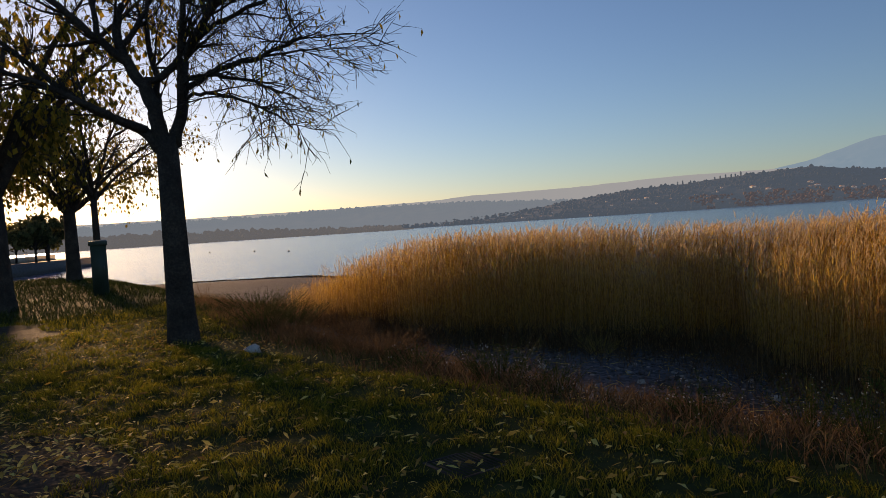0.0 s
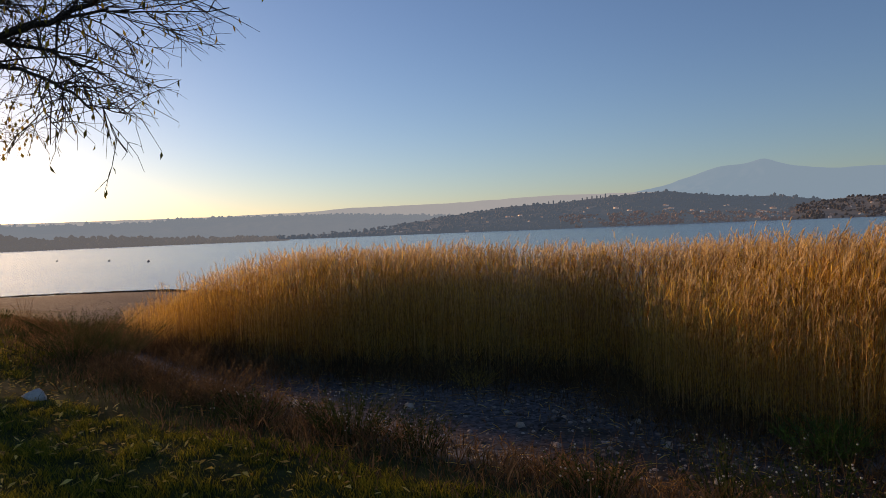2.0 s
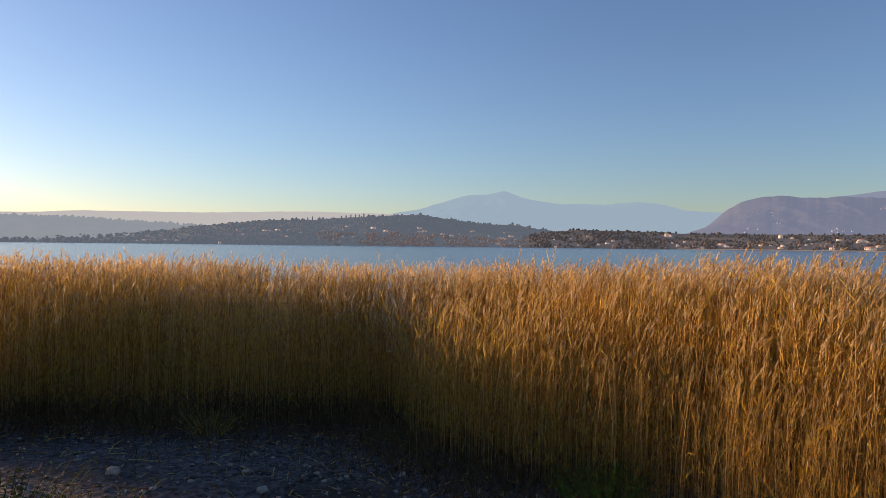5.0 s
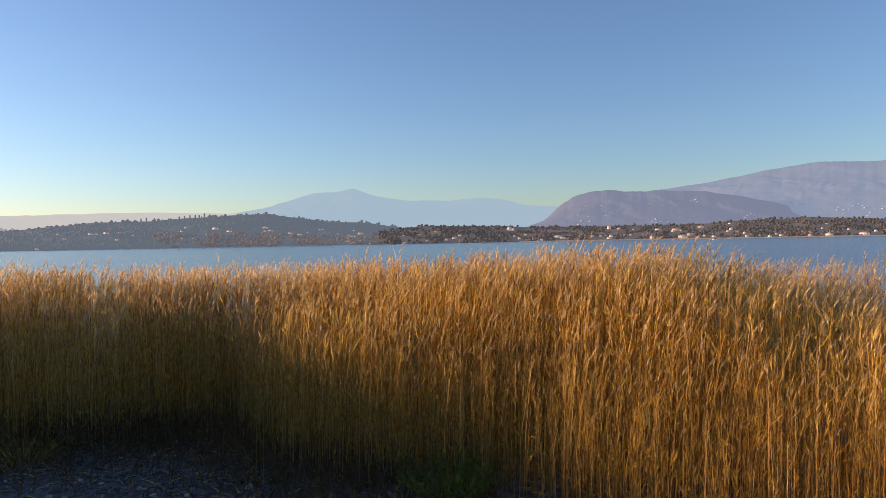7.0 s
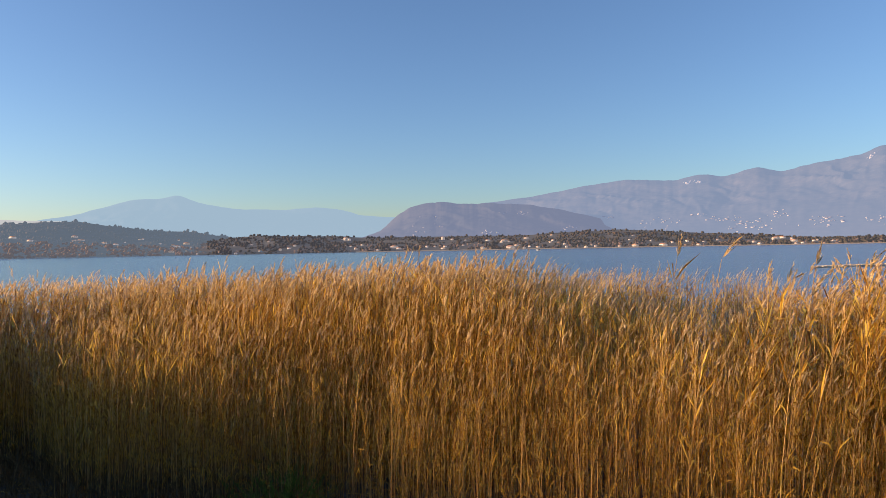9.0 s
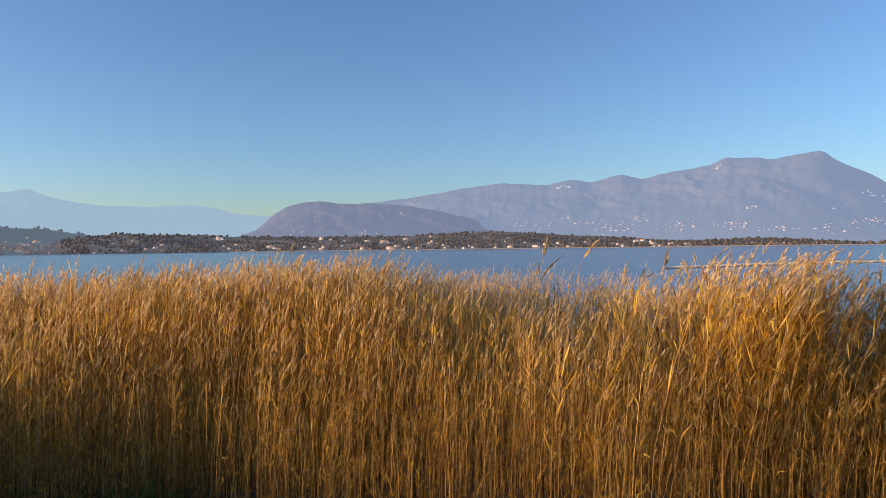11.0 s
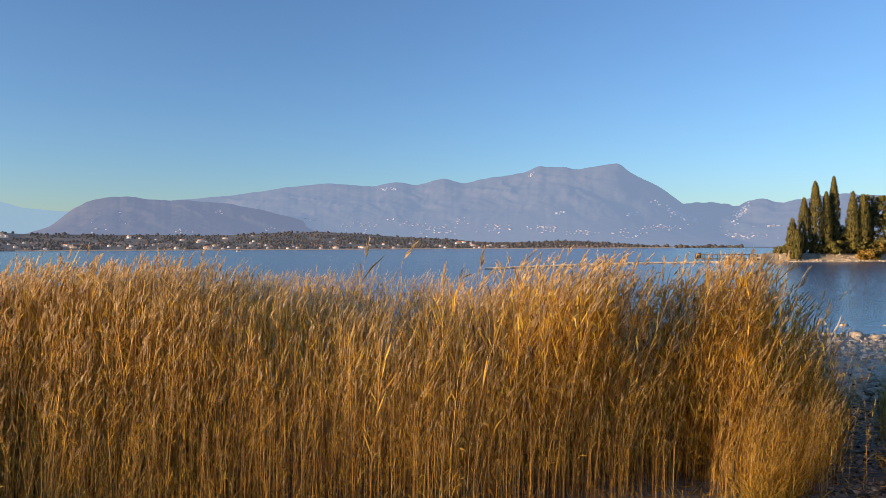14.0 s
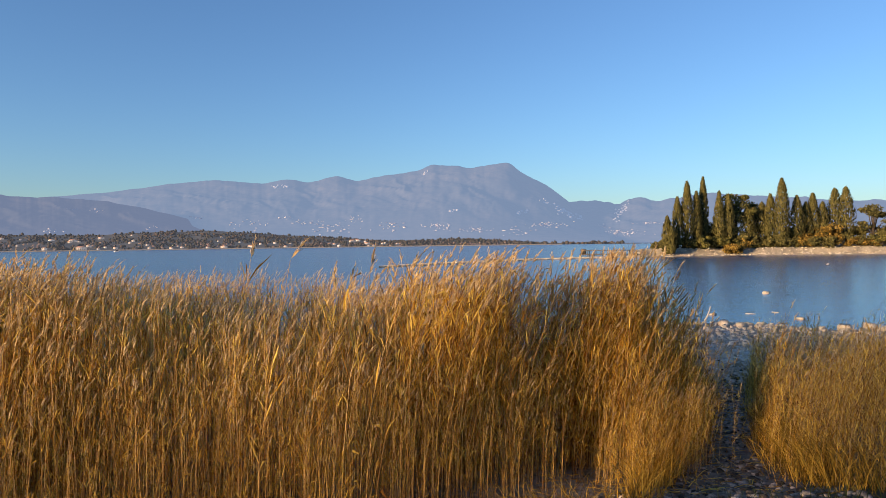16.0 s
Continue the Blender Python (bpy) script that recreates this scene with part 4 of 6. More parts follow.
def build_pier():
    ax, ay = (float(q) for q in polar(66.4, 126))
    bx, by = (float(q) for q in polar(71.0, 124))
    ln = math.hypot(bx - ax, by - ay)
    t = thing("pier", "weathered wooden jetty on posts beside the causeway", "pier", at=(ax, ay, 0), rz=math.degrees(math.atan2(by - ay, bx - ax)))
    h = Heap()
    h.add(*box(ln, 1.6, 0.16, (ln / 2, 0, -0.55)))
    part("deck", h.mesh("deck", M_PIERWOOD), t)
    h = Heap()
    h.add(*tube([(0, 0, -3.5), (0, 0, 0.2)], [0.09, 0.07], 8))
    me = h.mesh("post", M_PIERWOOD)
    n = 9
    for i in range(n):
        for s in (-0.88, 0.88):
            part("post", me, t, m=pose(0.3 + i * (ln - 0.6) / (n - 1), s, 0))
    h = Heap()
    h.add(*box(0.8, 0.8, 0.9, (0.6, 0, -0.02)))
    part("locker", h.mesh("locker", M_PIERWOOD), t)
    h = Heap()
    h.add(*box(ln - 0.4, 0.12, 0.12, (ln / 2, 0, 0.18)))
    me = h.mesh("rail", M_PIERWOOD)
    for s in (-0.88, 0.88):
        part("rail", me, t, m=pose(0, s, 0))


build_pier()


# ---------------------------------------------------------------- trees on the bank
class Grower:
    """Limbs as tapering tubes that fork into finer twigs, with leaves on the last."""

    def __init__(self, seed, twig=1.0, leaf_share=0.35, leaf=0.07, droop=0.25, kids=13, twigs=7, more=1, wide=0.15):
        self.more, self.wide = more, wide
        self.rng = np.random.default_rng(seed)
        self.wood, self.twig_heap, self.leaves = Heap(), Heap(), Heap()
        self.twig, self.share, self.leaf, self.droop, self.kids, self.twigs = twig, leaf_share, leaf, droop, kids, twigs

    def path(self, p, d, length, n, bend, sag):
        pts = [np.array(p, float)]
        d = np.array(d, float) / np.linalg.norm(d)
        for _ in range(n):
            d = d + self.rng.normal(0, bend, 3) + np.array([0, 0, -sag])
            d /= np.linalg.norm(d)
            pts.append(pts[-1] + d * length / n)
        return np.array(pts)

    def limb(self, pts, r0, r1, sides=7):
        pts = np.array(pts, float)
        fine = [pts[0]]
        t = np.linspace(0, len(pts) - 1, 4 * (len(pts) - 1) + 1)[1:]
        for q in t:
            i = min(int(q), len(pts) - 2)
            f = q - i
            a, b, c, d = pts[max(i - 1, 0)], pts[i], pts[i + 1], pts[min(i + 2, len(pts) - 1)]
            fine.append(0.5 * (2 * b + (c - a) * f + (2 * a - 5 * b + 4 * c - d) * f * f + (3 * b - a - 3 * c + d) * f ** 3))
        fine = np.array(fine) + self.rng.normal(0, 0.012, (len(fine), 3))
        rad = np.linspace(r0, r1, len(fine)) * (1 + self.rng.uniform(-0.06, 0.06, len(fine)))
        self.wood.add(*tube(fine, rad, sides))
        return fine, rad

    def leaf_at(self, p, d):
        q = self.leaf * self.rng.uniform(0.7, 1.3)
        down = np.array([self.rng.normal(0, 0.3), self.rng.normal(0, 0.3), -1.0]) + d * 0.4
        down /= np.linalg.norm(down)
        s = np.cross(down, self.rng.normal(size=3))
        s /= np.linalg.norm(s)
        k = np.cross(s, down) * q * 0.12
        self.leaves.add([p, p + down * q * 0.5 - s * q * self.wide + k, p + down * q * 0.5 + s * q * self.wide + k, p + down * q], [(0, 1, 2), (1, 3, 2)])

    def clothe(self, fine, rad, start=0.25, sag=0.0, kids=None, scale=1.0):
        n = len(fine)
        for _ in range(kids or self.kids):
            q = start + (1 - start) * self.rng.random() ** 0.8
            i = min(int(q * (n - 1)), n - 2)
            d = fine[i + 1] - fine[i]
            d = d / np.linalg.norm(d) + self.rng.normal(0, 0.55, 3) * (1, 1, 0.8)
            br = self.path(fine[i], d, scale * self.twig * self.rng.uniform(0.55, 1.25), 6, 0.13, self.droop * 0.12 + sag * 0.3)
            r = min(rad[i] * 0.55, 0.022 * scale)
            self.twig_heap.add(*tube(br, np.linspace(r, 0.005, 7), 4))
            for _ in range(self.twigs):
                j = self.rng.integers(1, 6)
                d2 = br[j + 1] - br[j]
                d2 = d2 / np.linalg.norm(d2) + self.rng.normal(0, 0.5, 3)
                tw = self.path(br[j], d2, scale * self.twig * self.rng.uniform(0.3, 0.75), 4, 0.16, self.droop * 0.35 + sag)
                self.twig_heap.add(*tube(tw, np.linspace(0.006, 0.0025, 5), 3))
                for _ in range(2):
                    e = self.rng.integers(1, 4)
                    d3 = tw[e + 1] - tw[e]
                    d3 = d3 / np.linalg.norm(d3) + self.rng.normal(0, 0.5, 3)
                    t3 = self.path(tw[e], d3, scale * self.twig * self.rng.uniform(0.15, 0.4), 3, 0.18, self.droop * 0.5 + sag)
                    self.twig_heap.add(*tube(t3, np.linspace(0.004, 0.002, 4), 3))
                    if self.rng.random() < self.share:
                        self.leaf_at(t3[-1], d3 * 0)
                for e in range(1, 5):
                    for _ in range(self.more):
                        if self.rng.random() < self.share * 0.6:
                            self.leaf_at(tw[e] + self.rng.normal(0, 0.05 * self.more - 0.05, 3), d2 * 0)

    def finish(self, name, label, at, rz, group="trees on the bank"):
        t = thing(name, label, "tree", group, at=at, rz=rz)
        part("trunk", self.wood.mesh("trunk", M_BARK, flat=False), t, "ridged dark grey trunk and limbs")
        part("twig_work", self.twig_heap.mesh("twig_work", M_BARK), t, "fine bare twigs")
        part("foliage", self.leaves.mesh("foliage", M_TREELEAF), t, "last yellow-brown leaves")
        return t


def flare(base_r, top, h, lean=(0, 0)):
    pts = [(0, 0, -0.3), (0, 0, 0.12), (lean[0] * 0.15, lean[1] * 0.15, 0.5), (lean[0] * 0.5, lean[1] * 0.5, h * 0.5), (lean[0], lean[1], h)]
    return np.array(pts), np.array([base_r * 1.25, base_r * 1.1, base_r * 0.95, (base_r + top) / 2 * 0.97, top])


def main_tree():
    g = Grower(4, 1.05, 0.3, 0.085, 0.05, 15, 7)
    p, r = flare(0.225, 0.16, 3.2, (-0.02, 0))
    g.wood.add(*tube(p, r, 14))
    # limbs: x along the bank to the right, y away from the lawn, z up
    limbs = [
        ([(-0.05, 0.0, 3.0), (-0.15, 0.03, 3.5), (-0.28, 0.08, 4.0), (-0.53, 0.15, 4.42), (-0.6, 0.25, 5.04), (-0.42, 0.35, 5.6), (-0.3, 0.5, 7.0)], 0.155, 0.03, 0.35, 0),
        ([(-0.5, 0.15, 4.38), (-0.85, 0.1, 4.66), (-1.35, -0.1, 5.1), (-1.9, -0.2, 5.55), (-2.8, -0.4, 6.3)], 0.09, 0.02, 0.15, 0),
        ([(0.06, 0.0, 3.0), (0.2, 0.0, 3.5), (0.28, -0.03, 4.0), (0.36, -0.07, 4.42), (0.66, -0.68, 4.87), (0.92, -1.3, 5.1), (1.24, -2.16, 5.89)], 0.14, 0.03, 0.35, 0),
        ([(-0.26, 0.08, 4.08), (-0.05, 0.05, 4.1), (0.2, 0.0, 4.33), (0.34, -0.03, 4.6)], 0.07, 0.06, 0.9, 0),
        ([(0.3, -0.02, 3.9), (0.44, -0.12, 3.99), (0.73, -0.6, 4.09), (1.15, -1.47, 4.04), (1.5, -2.45, 4.0), (1.62, -2.89, 3.99)], 0.075, 0.014, 0.2, 0.01),
        ([(0.26, 0.0, 3.75), (0.49, -0.35, 3.8), (0.9, -1.26, 3.56), (1.24, -2.16, 3.21), (1.43, -2.81, 2.91)], 0.045, 0.01, 0.25, 0.03),
        ([(0.36, -0.04, 4.1), (0.74, -0.56, 4.02), (1.18, -1.45, 3.74), (1.43, -2.11, 3.45)], 0.05, 0.012, 0.2, 0.02),
        ([(0.49, -0.3, 4.63), (0.9, -1.26, 4.66), (1.35, -2.49, 4.62), (1.58, -3.44, 4.62)], 0.05, 0.015, 0.2, 0),
        ([(-0.1, 0.0, 3.0), (-0.38, 0.08, 3.32), (-0.9, 0.1, 3.58), (-1.6, 0.15, 4.1), (-2.7, 0.3, 5.2)], 0.12, 0.02, 0.25, 0.0),
        ([(-0.3, 0.05, 3.3), (-0.7, -0.15, 3.45), (-1.2, -0.25, 3.72), (-2.2, -0.4, 4.15), (-3.0, -0.5, 4.4)], 0.08, 0.018, 0.25, 0.02),
        ([(-0.06, 0.02, 3.0), (-0.12, 0.2, 3.5), (-0.1, 0.6, 4.2), (-0.2, 1.3, 5.3), (-0.1, 1.9, 6.4)], 0.09, 0.02, 0.3, 0),
        ([(0.08, 0.0, 3.05), (0.2, -0.02, 3.5), (0.27, -0.6, 4.4), (0.4, -1.27, 5.47), (0.58, -2.15, 6.41)], 0.08, 0.02, 0.35, 0),
        ([(-0.55, 0.2, 4.6), (-0.15, 0.5, 5.3), (0.1, 0.7, 6.4)], 0.06, 0.02, 0.2, 0),
        ([(-0.85, 0.1, 4.66), (-0.95, 0.35, 5.4), (-1.2, 0.5, 6.4)], 0.06, 0.02, 0.2, 0),
        ([(0.66, -0.68, 4.87), (0.58, -0.13, 5.64), (0.66, 0.08, 6.52)], 0.06, 0.02, 0.2, 0),
        ([(1.15, -1.47, 4.04), (1.4, -2.34, 3.9), (1.58, -3.08, 3.75)], 0.03, 0.01, 0.1, 0.01),
    ]
    for pts, r0, r1, st, sag in limbs:
        g.clothe(*g.limb(pts, r0 * (0.75 if pts[-1][0] > 1.2 else 0.85), r1), st, sag, 11 if pts[-1][0] > 1.2 else 13)
    at = (-9.45, 5.82)
    g.finish("bank_tree", "nearly bare forked tree with a thick trunk on the lawn's edge", (*at, float(ground_z(*at))), 58.5)


main_tree()


def other_tree(seed, at, hgt, r, fork, share, rz, label, name="bank_tree", leaf=0.13, n=9, spread=1.0, twig=1.5, kids=11, twigs=6, more=1):
    g = Grower(seed, twig, share, leaf, 0.2, kids, twigs, more, 0.3)
    p, rr = flare(r, r * 0.75, fork)
    g.wood.add(*tube(p, rr, 10))
    for i in range(n):
        a = i * 2 * math.pi / n + g.rng.uniform(-0.3, 0.3)
        out = spread * g.rng.uniform(1.0, 2.2)
        top = fork + (hgt - fork) * g.rng.uniform(0.45, 1.0)
        c, s = math.cos(a), math.sin(a)
        z0 = fork * g.rng.uniform(0.85, 1.0)
        pts = [(0, 0, z0), (c * out * 0.3, s * out * 0.3, z0 + (top - z0) * 0.35), (c * out * 0.75, s * out * 0.75, z0 + (top - z0) * 0.7), (c * out * 1.25, s * out * 1.25, top)]
        g.clothe(*g.limb(pts, r * 0.5, 0.02), 0.2, 0.0)
    g.finish(name, label, (*at, float(ground_z(*at))), rz)


other_tree(21, (-20.0, 7.05), 8.6, 0.40, 3.2, 0.75, 10, "broad tree still holding yellow-green leaves", leaf=0.2, n=12, spread=1.7, twig=1.7, kids=9, twigs=5, more=5)
other_tree(22, (-33.0, 14.9), 7.4, 0.34, 3.5, 0.6, 40, "tree with a dark trunk and thinning brown leaves", leaf=0.2, n=10, spread=1.7, twig=1.6, kids=9, twigs=5, more=4)
other_tree(23, (-24.6, 12.0), 7.0, 0.14, 3.7, 0.4, 80, "slender tree with drooping bare twigs", leaf=0.15, n=10, spread=1.3, twig=1.5, kids=11, twigs=6)
other_tree(24, (-35.5, 11.6), 8.0, 0.45, 3.4, 0.65, 120, "broad tree with a thick trunk and yellowing leaves", leaf=0.2, n=9, spread=1.9, twig=1.7, kids=9, twigs=5, more=6)

# ---------------------------------------------------------------- reeds
REEDS = [(-15.6, 13.2), (-14.6, 12.2), (-13.3, 11.4), (-11.6, 10.7), (-8.4, 10.3), (-5.4, 10.8), (-2.5, 11.3), (-1.95, 10.2), (-1.4, 9.5), (-0.6, 9.0), (0.3, 8.45), (1.0, 7.65), (1.8, 6.95), (2.6, 6.4), (3.4, 5.95), (4.2, 5.55), (4.8, 5.1),
         (5.2, 4.45), (6.0, 4.25), (7.5, 4.4), (10, 4.85), (11.4, 5.25), (11.7, 6.4), (11.0, 8.5), (9.8, 10.5), (8.2, 12.6), (4, 15), (-2, 16), (-8, 16.5), (-13, 15.4)]
REEDS_RIGHT = [(4.5, 2.5), (5.0, 3.0), (5.7, 3.45), (7.5, 3.95), (10.1, 4.45), (12.2, 4.75), (13.0, 3.6), (13.2, 2.2), (11, 1.0), (8, 0.9), (5.4, 0.9)]
FRONT = REEDS[:21]


def reed_form(rng, plume=True, leaves=7, stem_sides=3, low=0.3, broad=1.0, high=0.95, lean=0.035, hairs=18, joints=4, thatch=0):
    """One dry reed of height 1: stem, narrow leaves blown to one side, feathery plume; slots 0, 1, 2."""
    h = Heap()
    tilt = np.array([rng.normal(lean, 0.05), rng.normal(0, 0.05)])
    s = np.linspace(0, 1, joints)
    sway = rng.normal(0, 0.008, (joints, 2)) * s[:, None]
    p = np.stack([tilt[0] * s ** 2 + sway[:, 0], tilt[1] * s ** 2 + sway[:, 1], s * 0.93], 1)
    h.add(*tube(p, np.linspace(0.0015, 0.0008, joints), stem_sides), 0)

    def at(q):
        return np.array([np.interp(q, s, p[:, k]) for k in range(3)])
    for i in range(leaves + thatch):
        q = rng.uniform(low, high) if i < leaves else rng.uniform(0.02, 0.4)
        a = rng.uniform(0, 2 * np.pi)
        o = np.array([np.cos(a) + 0.35, np.sin(a), 0])
        o /= np.linalg.norm(o) + 1e-6
        ln = rng.uniform(0.05, 0.14) * (0.75 + 0.25 * broad)
        out, k = rng.uniform(0.3, 0.85), rng.uniform(-0.2, 0.9)
        up = rng.uniform(0.6, 1.0)
        b = at(q)
        mid = b + ln * (o * out * 0.4 + np.array([0, 0, 0.45 * up]))
        tip = b + ln * (o * out + np.array([0, 0, up - k]))
        side = (np.cross(o, (0, 0, 1)) * 0.9 + np.array([0, 0, 0.4]) * rng.normal()) * 0.0024 * broad * rng.uniform(0.7, 1.25)
        h.add([b, mid - side, mid + side, tip], [(0, 1, 2), (1, 3, 2)], 1)
    if plume:
        b = at(1.0)
        ln = rng.uniform(0.06, 0.10)
        d = np.array([tilt[0] * 2 + rng.normal(0.15, 0.15), tilt[1] * 2 + rng.normal(0, 0.18), 1.0])
        d /= np.linalg.norm(d)
        bend = np.array([1.0, rng.normal(0, 0.4), -0.5]) * rng.uniform(0.05, 0.55)
        for i in range(hairs):
            q = (i + rng.random()) / hairs
            c = b + d * ln * q * 0.85 + bend * ln * q * q * 0.45
            a = rng.uniform(0, 2 * np.pi)
            o = d * rng.uniform(0.9, 1.5) + np.array([np.cos(a), np.sin(a), 0]) * rng.uniform(0.1, 0.5) + bend * 0.8
            o /= np.linalg.norm(o)
            l2 = ln * rng.uniform(0.26, 0.46) * (1.15 - q * 0.6)
            sd = np.cross(o, rng.normal(size=3))
            sd /= np.linalg.norm(sd)
            w = 0.0021 * (1.1 - 0.5 * q)
            h.add([c, c + o * l2 * 0.45 + sd * w, c + o * l2 * 0.45 - sd * w, c + o * l2], [(0, 1, 2), (1, 3, 2)], 2)
    return h.arrays()


def reed_mesh(forms, x, y, height, turn, rng, name, mats, pick=None):
    h = Heap()
    if pick is None:
        pick = rng.integers(0, len(forms), len(x))
    z = ground_z(x, y) - 0.03
    for k, (v, f, m) in enumerate(forms):
        sel = np.nonzero(pick == k)[0]
        if not len(sel):
            continue
        w = turn_z(np.repeat(v[None], len(sel), 0) * height[sel][:, None, None] * np.array([1.0, 1.0, 1.0]), turn[sel][:, None])
        w += np.stack([x[sel], y[sel], z[sel]], -1)[:, None]
        ff = (f[None] + (np.arange(len(sel)) * len(v))[:, None, None]).reshape(-1, 3)
        h.add(w.reshape(-1, 3), ff, np.tile(m, len(sel)))
    return h.mesh(name, *mats)


WIND = math.atan2(-0.6, 0.75)


def build_reeds():
    rng = np.random.default_rng(77)
    # sets of forms: leafy front rows, the rows behind them, spare ones in the depth, tufts blown over by the path
    front_forms = [reed_form(rng, rng.random() < 0.62, rng.integers(14, 19), low=0.14, joints=3, hairs=15) for _ in range(30)]
    mid_forms = [reed_form(rng, rng.random() < 0.85, rng.integers(9, 13), low=0.35, thatch=2, joints=3, hairs=15) for _ in range(24)]
    deep_forms = [reed_form(rng, rng.random() < 0.85, 7, low=0.4, broad=1.8, high=0.9, hairs=10, joints=3, thatch=5) for _ in range(16)]
    tuft_forms = [reed_form(rng, rng.random() < 0.7, rng.integers(22, 30), low=0.08, broad=1.3, lean=0.2, hairs=20) for _ in range(24)]
    forms = front_forms + mid_forms + deep_forms + tuft_forms
    mats = (M_REED, M_LEAF, M_PLUME)

    def fill(poly, per_m2):
        xs, ys = [q[0] for q in poly], [q[1] for q in poly]
        n = int((max(xs) - min(xs)) * (max(ys) - min(ys)) * per_m2)
        x, y = rng.uniform(min(xs), max(xs), n), rng.uniform(min(ys), max(ys), n)
        k = inside(poly, x, y)
        return x[k], y[k]
    x, y = fill(REEDS, 240)
    front = np.abs(side_of(FRONT, x, y))
    clump = fbm(x * 0.9, y * 0.9, 3, 55)
    keep = rng.random(len(x)) < np.clip(0.9 + clump * 0.5, 0.55, 1) * np.where(front > 3.2, 0.42, np.where(front > 1.8, 0.68, np.where(x < -2, 0.95, 1.0)))
    gaps = fbm(x * 1.7, y * 1.7, 3, 57)
    keep &= (x < 4.2) | (gaps > rng.normal(-0.12, 0.12, len(x)))
    x, y, front, clump = x[keep], y[keep], front[keep], clump[keep]
    hgt = 2.08 + 0.17 * clump - 0.1 * smooth(-4.0, -1.5, x) * smooth(1.5, 0.2, front)
    hgt += 0.14 * np.exp(-((x - 2.2) ** 2 + (y - 10.3) ** 2) / 2.6 ** 2)
    hgt -= 0.26 * smooth(3.0, 4.6, x) * smooth(11.5, 8.5, y)
    # fuller tufts towards the path, with a hollow between them
    for cx, cy, r, k in ((5.3, 6.6, 1.2, 0.46), (6.4, 5.3, 0.75, 0.75), (6.9, 6.4, 0.8, -0.45), (4.2, 8.6, 1.2, -0.16), (5.6, 9.8, 1.5, -0.16), (2.9, 7.0, 0.35, 0.22)):
        hgt += k * np.exp(-((x - cx) ** 2 + (y - cy) ** 2) / r ** 2)
    hgt *= 1 - 0.55 * smooth(-9.5, -14.6, x)
    hgt *= 1 - 0.30 * smooth(0.75, 0.0, front) * smooth(4.6, 5.8, x)
    hgt *= 1 - 0.55 * smooth(7.0, 9.6, x) * smooth(4.5, 1.6, front)
    hgt *= 1 - 0.5 * smooth(8.0, 9.6, x)
    # the bed rises from short outer reeds to tall ones further in
    rise, near = smooth(0.0, 2.0, front), smooth(-1.5, 0.5, x) * smooth(7.0, 5.5, x)
    least = 0.5 - 0.22 * near
    hgt *= least + (0.95 - least) * rise + (1 - rise) * (0.42 - 0.02 * near) * rng.random(len(x)) + 0.05 * rise
    hgt *= np.clip(rng.normal(1.0, 0.045, len(x)), 0.82, 1.1) * np.where(rng.random(len(x)) < 0.012, 1.09, 1.0)
    turn = WIND + rng.normal(0, 0.7, len(x))
    n = len(x)
    pick = np.where(front > 3.2, rng.integers(54, 70, n), np.where(front > 1.8, rng.integers(30, 54, n), rng.integers(0, 30, n)))
    pick = np.where((x > 4.3) & (rng.random(n) < smooth(4.3, 5.6, x)) & (front < 2.6), rng.integers(70, 94, n), pick)
    # three blown tufts that end the bed towards the path
    blown = [reed_form(rng, rng.random() < 0.8, rng.integers(18, 26), low=0.1, broad=1.3, lean=0.16, hairs=24) for _ in range(12)]
    for cx, cy, r, top, k in ((6.3, 5.35, 0.40, 2.2, 260), (5.0, 6.3, 0.5, 2.2, 200), (6.85, 5.05, 0.34, 1.8, 160), (7.3, 4.8, 0.32, 1.4, 130), (6.4, 4.4, 0.3, 0.85, 110), (3.3, 6.7, 0.6, 2.3, 16), (4.3, 6.2, 0.4, 2.2, 30)):
        x, y = np.concatenate([x, rng.normal(cx, r * 0.6, k)]), np.concatenate([y, rng.normal(cy, r * 0.6, k)])
        hgt = np.concatenate([hgt, top * np.clip(rng.normal(0.93, 0.09, k), 0.65, 1.06)])
        turn = np.concatenate([turn, WIND - 0.25 + rng.normal(0, 0.45, k)])
        pick = np.concatenate([pick, rng.integers(len(forms), len(forms) + 12, k)])
    forms = forms + blown
    single("reed_bed", reed_mesh(forms, x, y, hgt, turn, rng, "reed_bed", mats, pick), "dense golden dry reeds with feathery plumes on the shore", "reeds", kind="stuff")
    x, y = fill(REEDS_RIGHT, 120)
    hgt = (0.95 + 0.4 * fbm(x, y, 2, 66)) * rng.normal(1.0, 0.14, len(x))
    single("reed_bed", reed_mesh(tuft_forms, x, y, hgt, WIND + rng.normal(0, 0.5, len(x)), rng, "low_reed_bed", mats), "lower golden reeds leaning beside the stony path", "reeds", kind="stuff")


build_reeds()


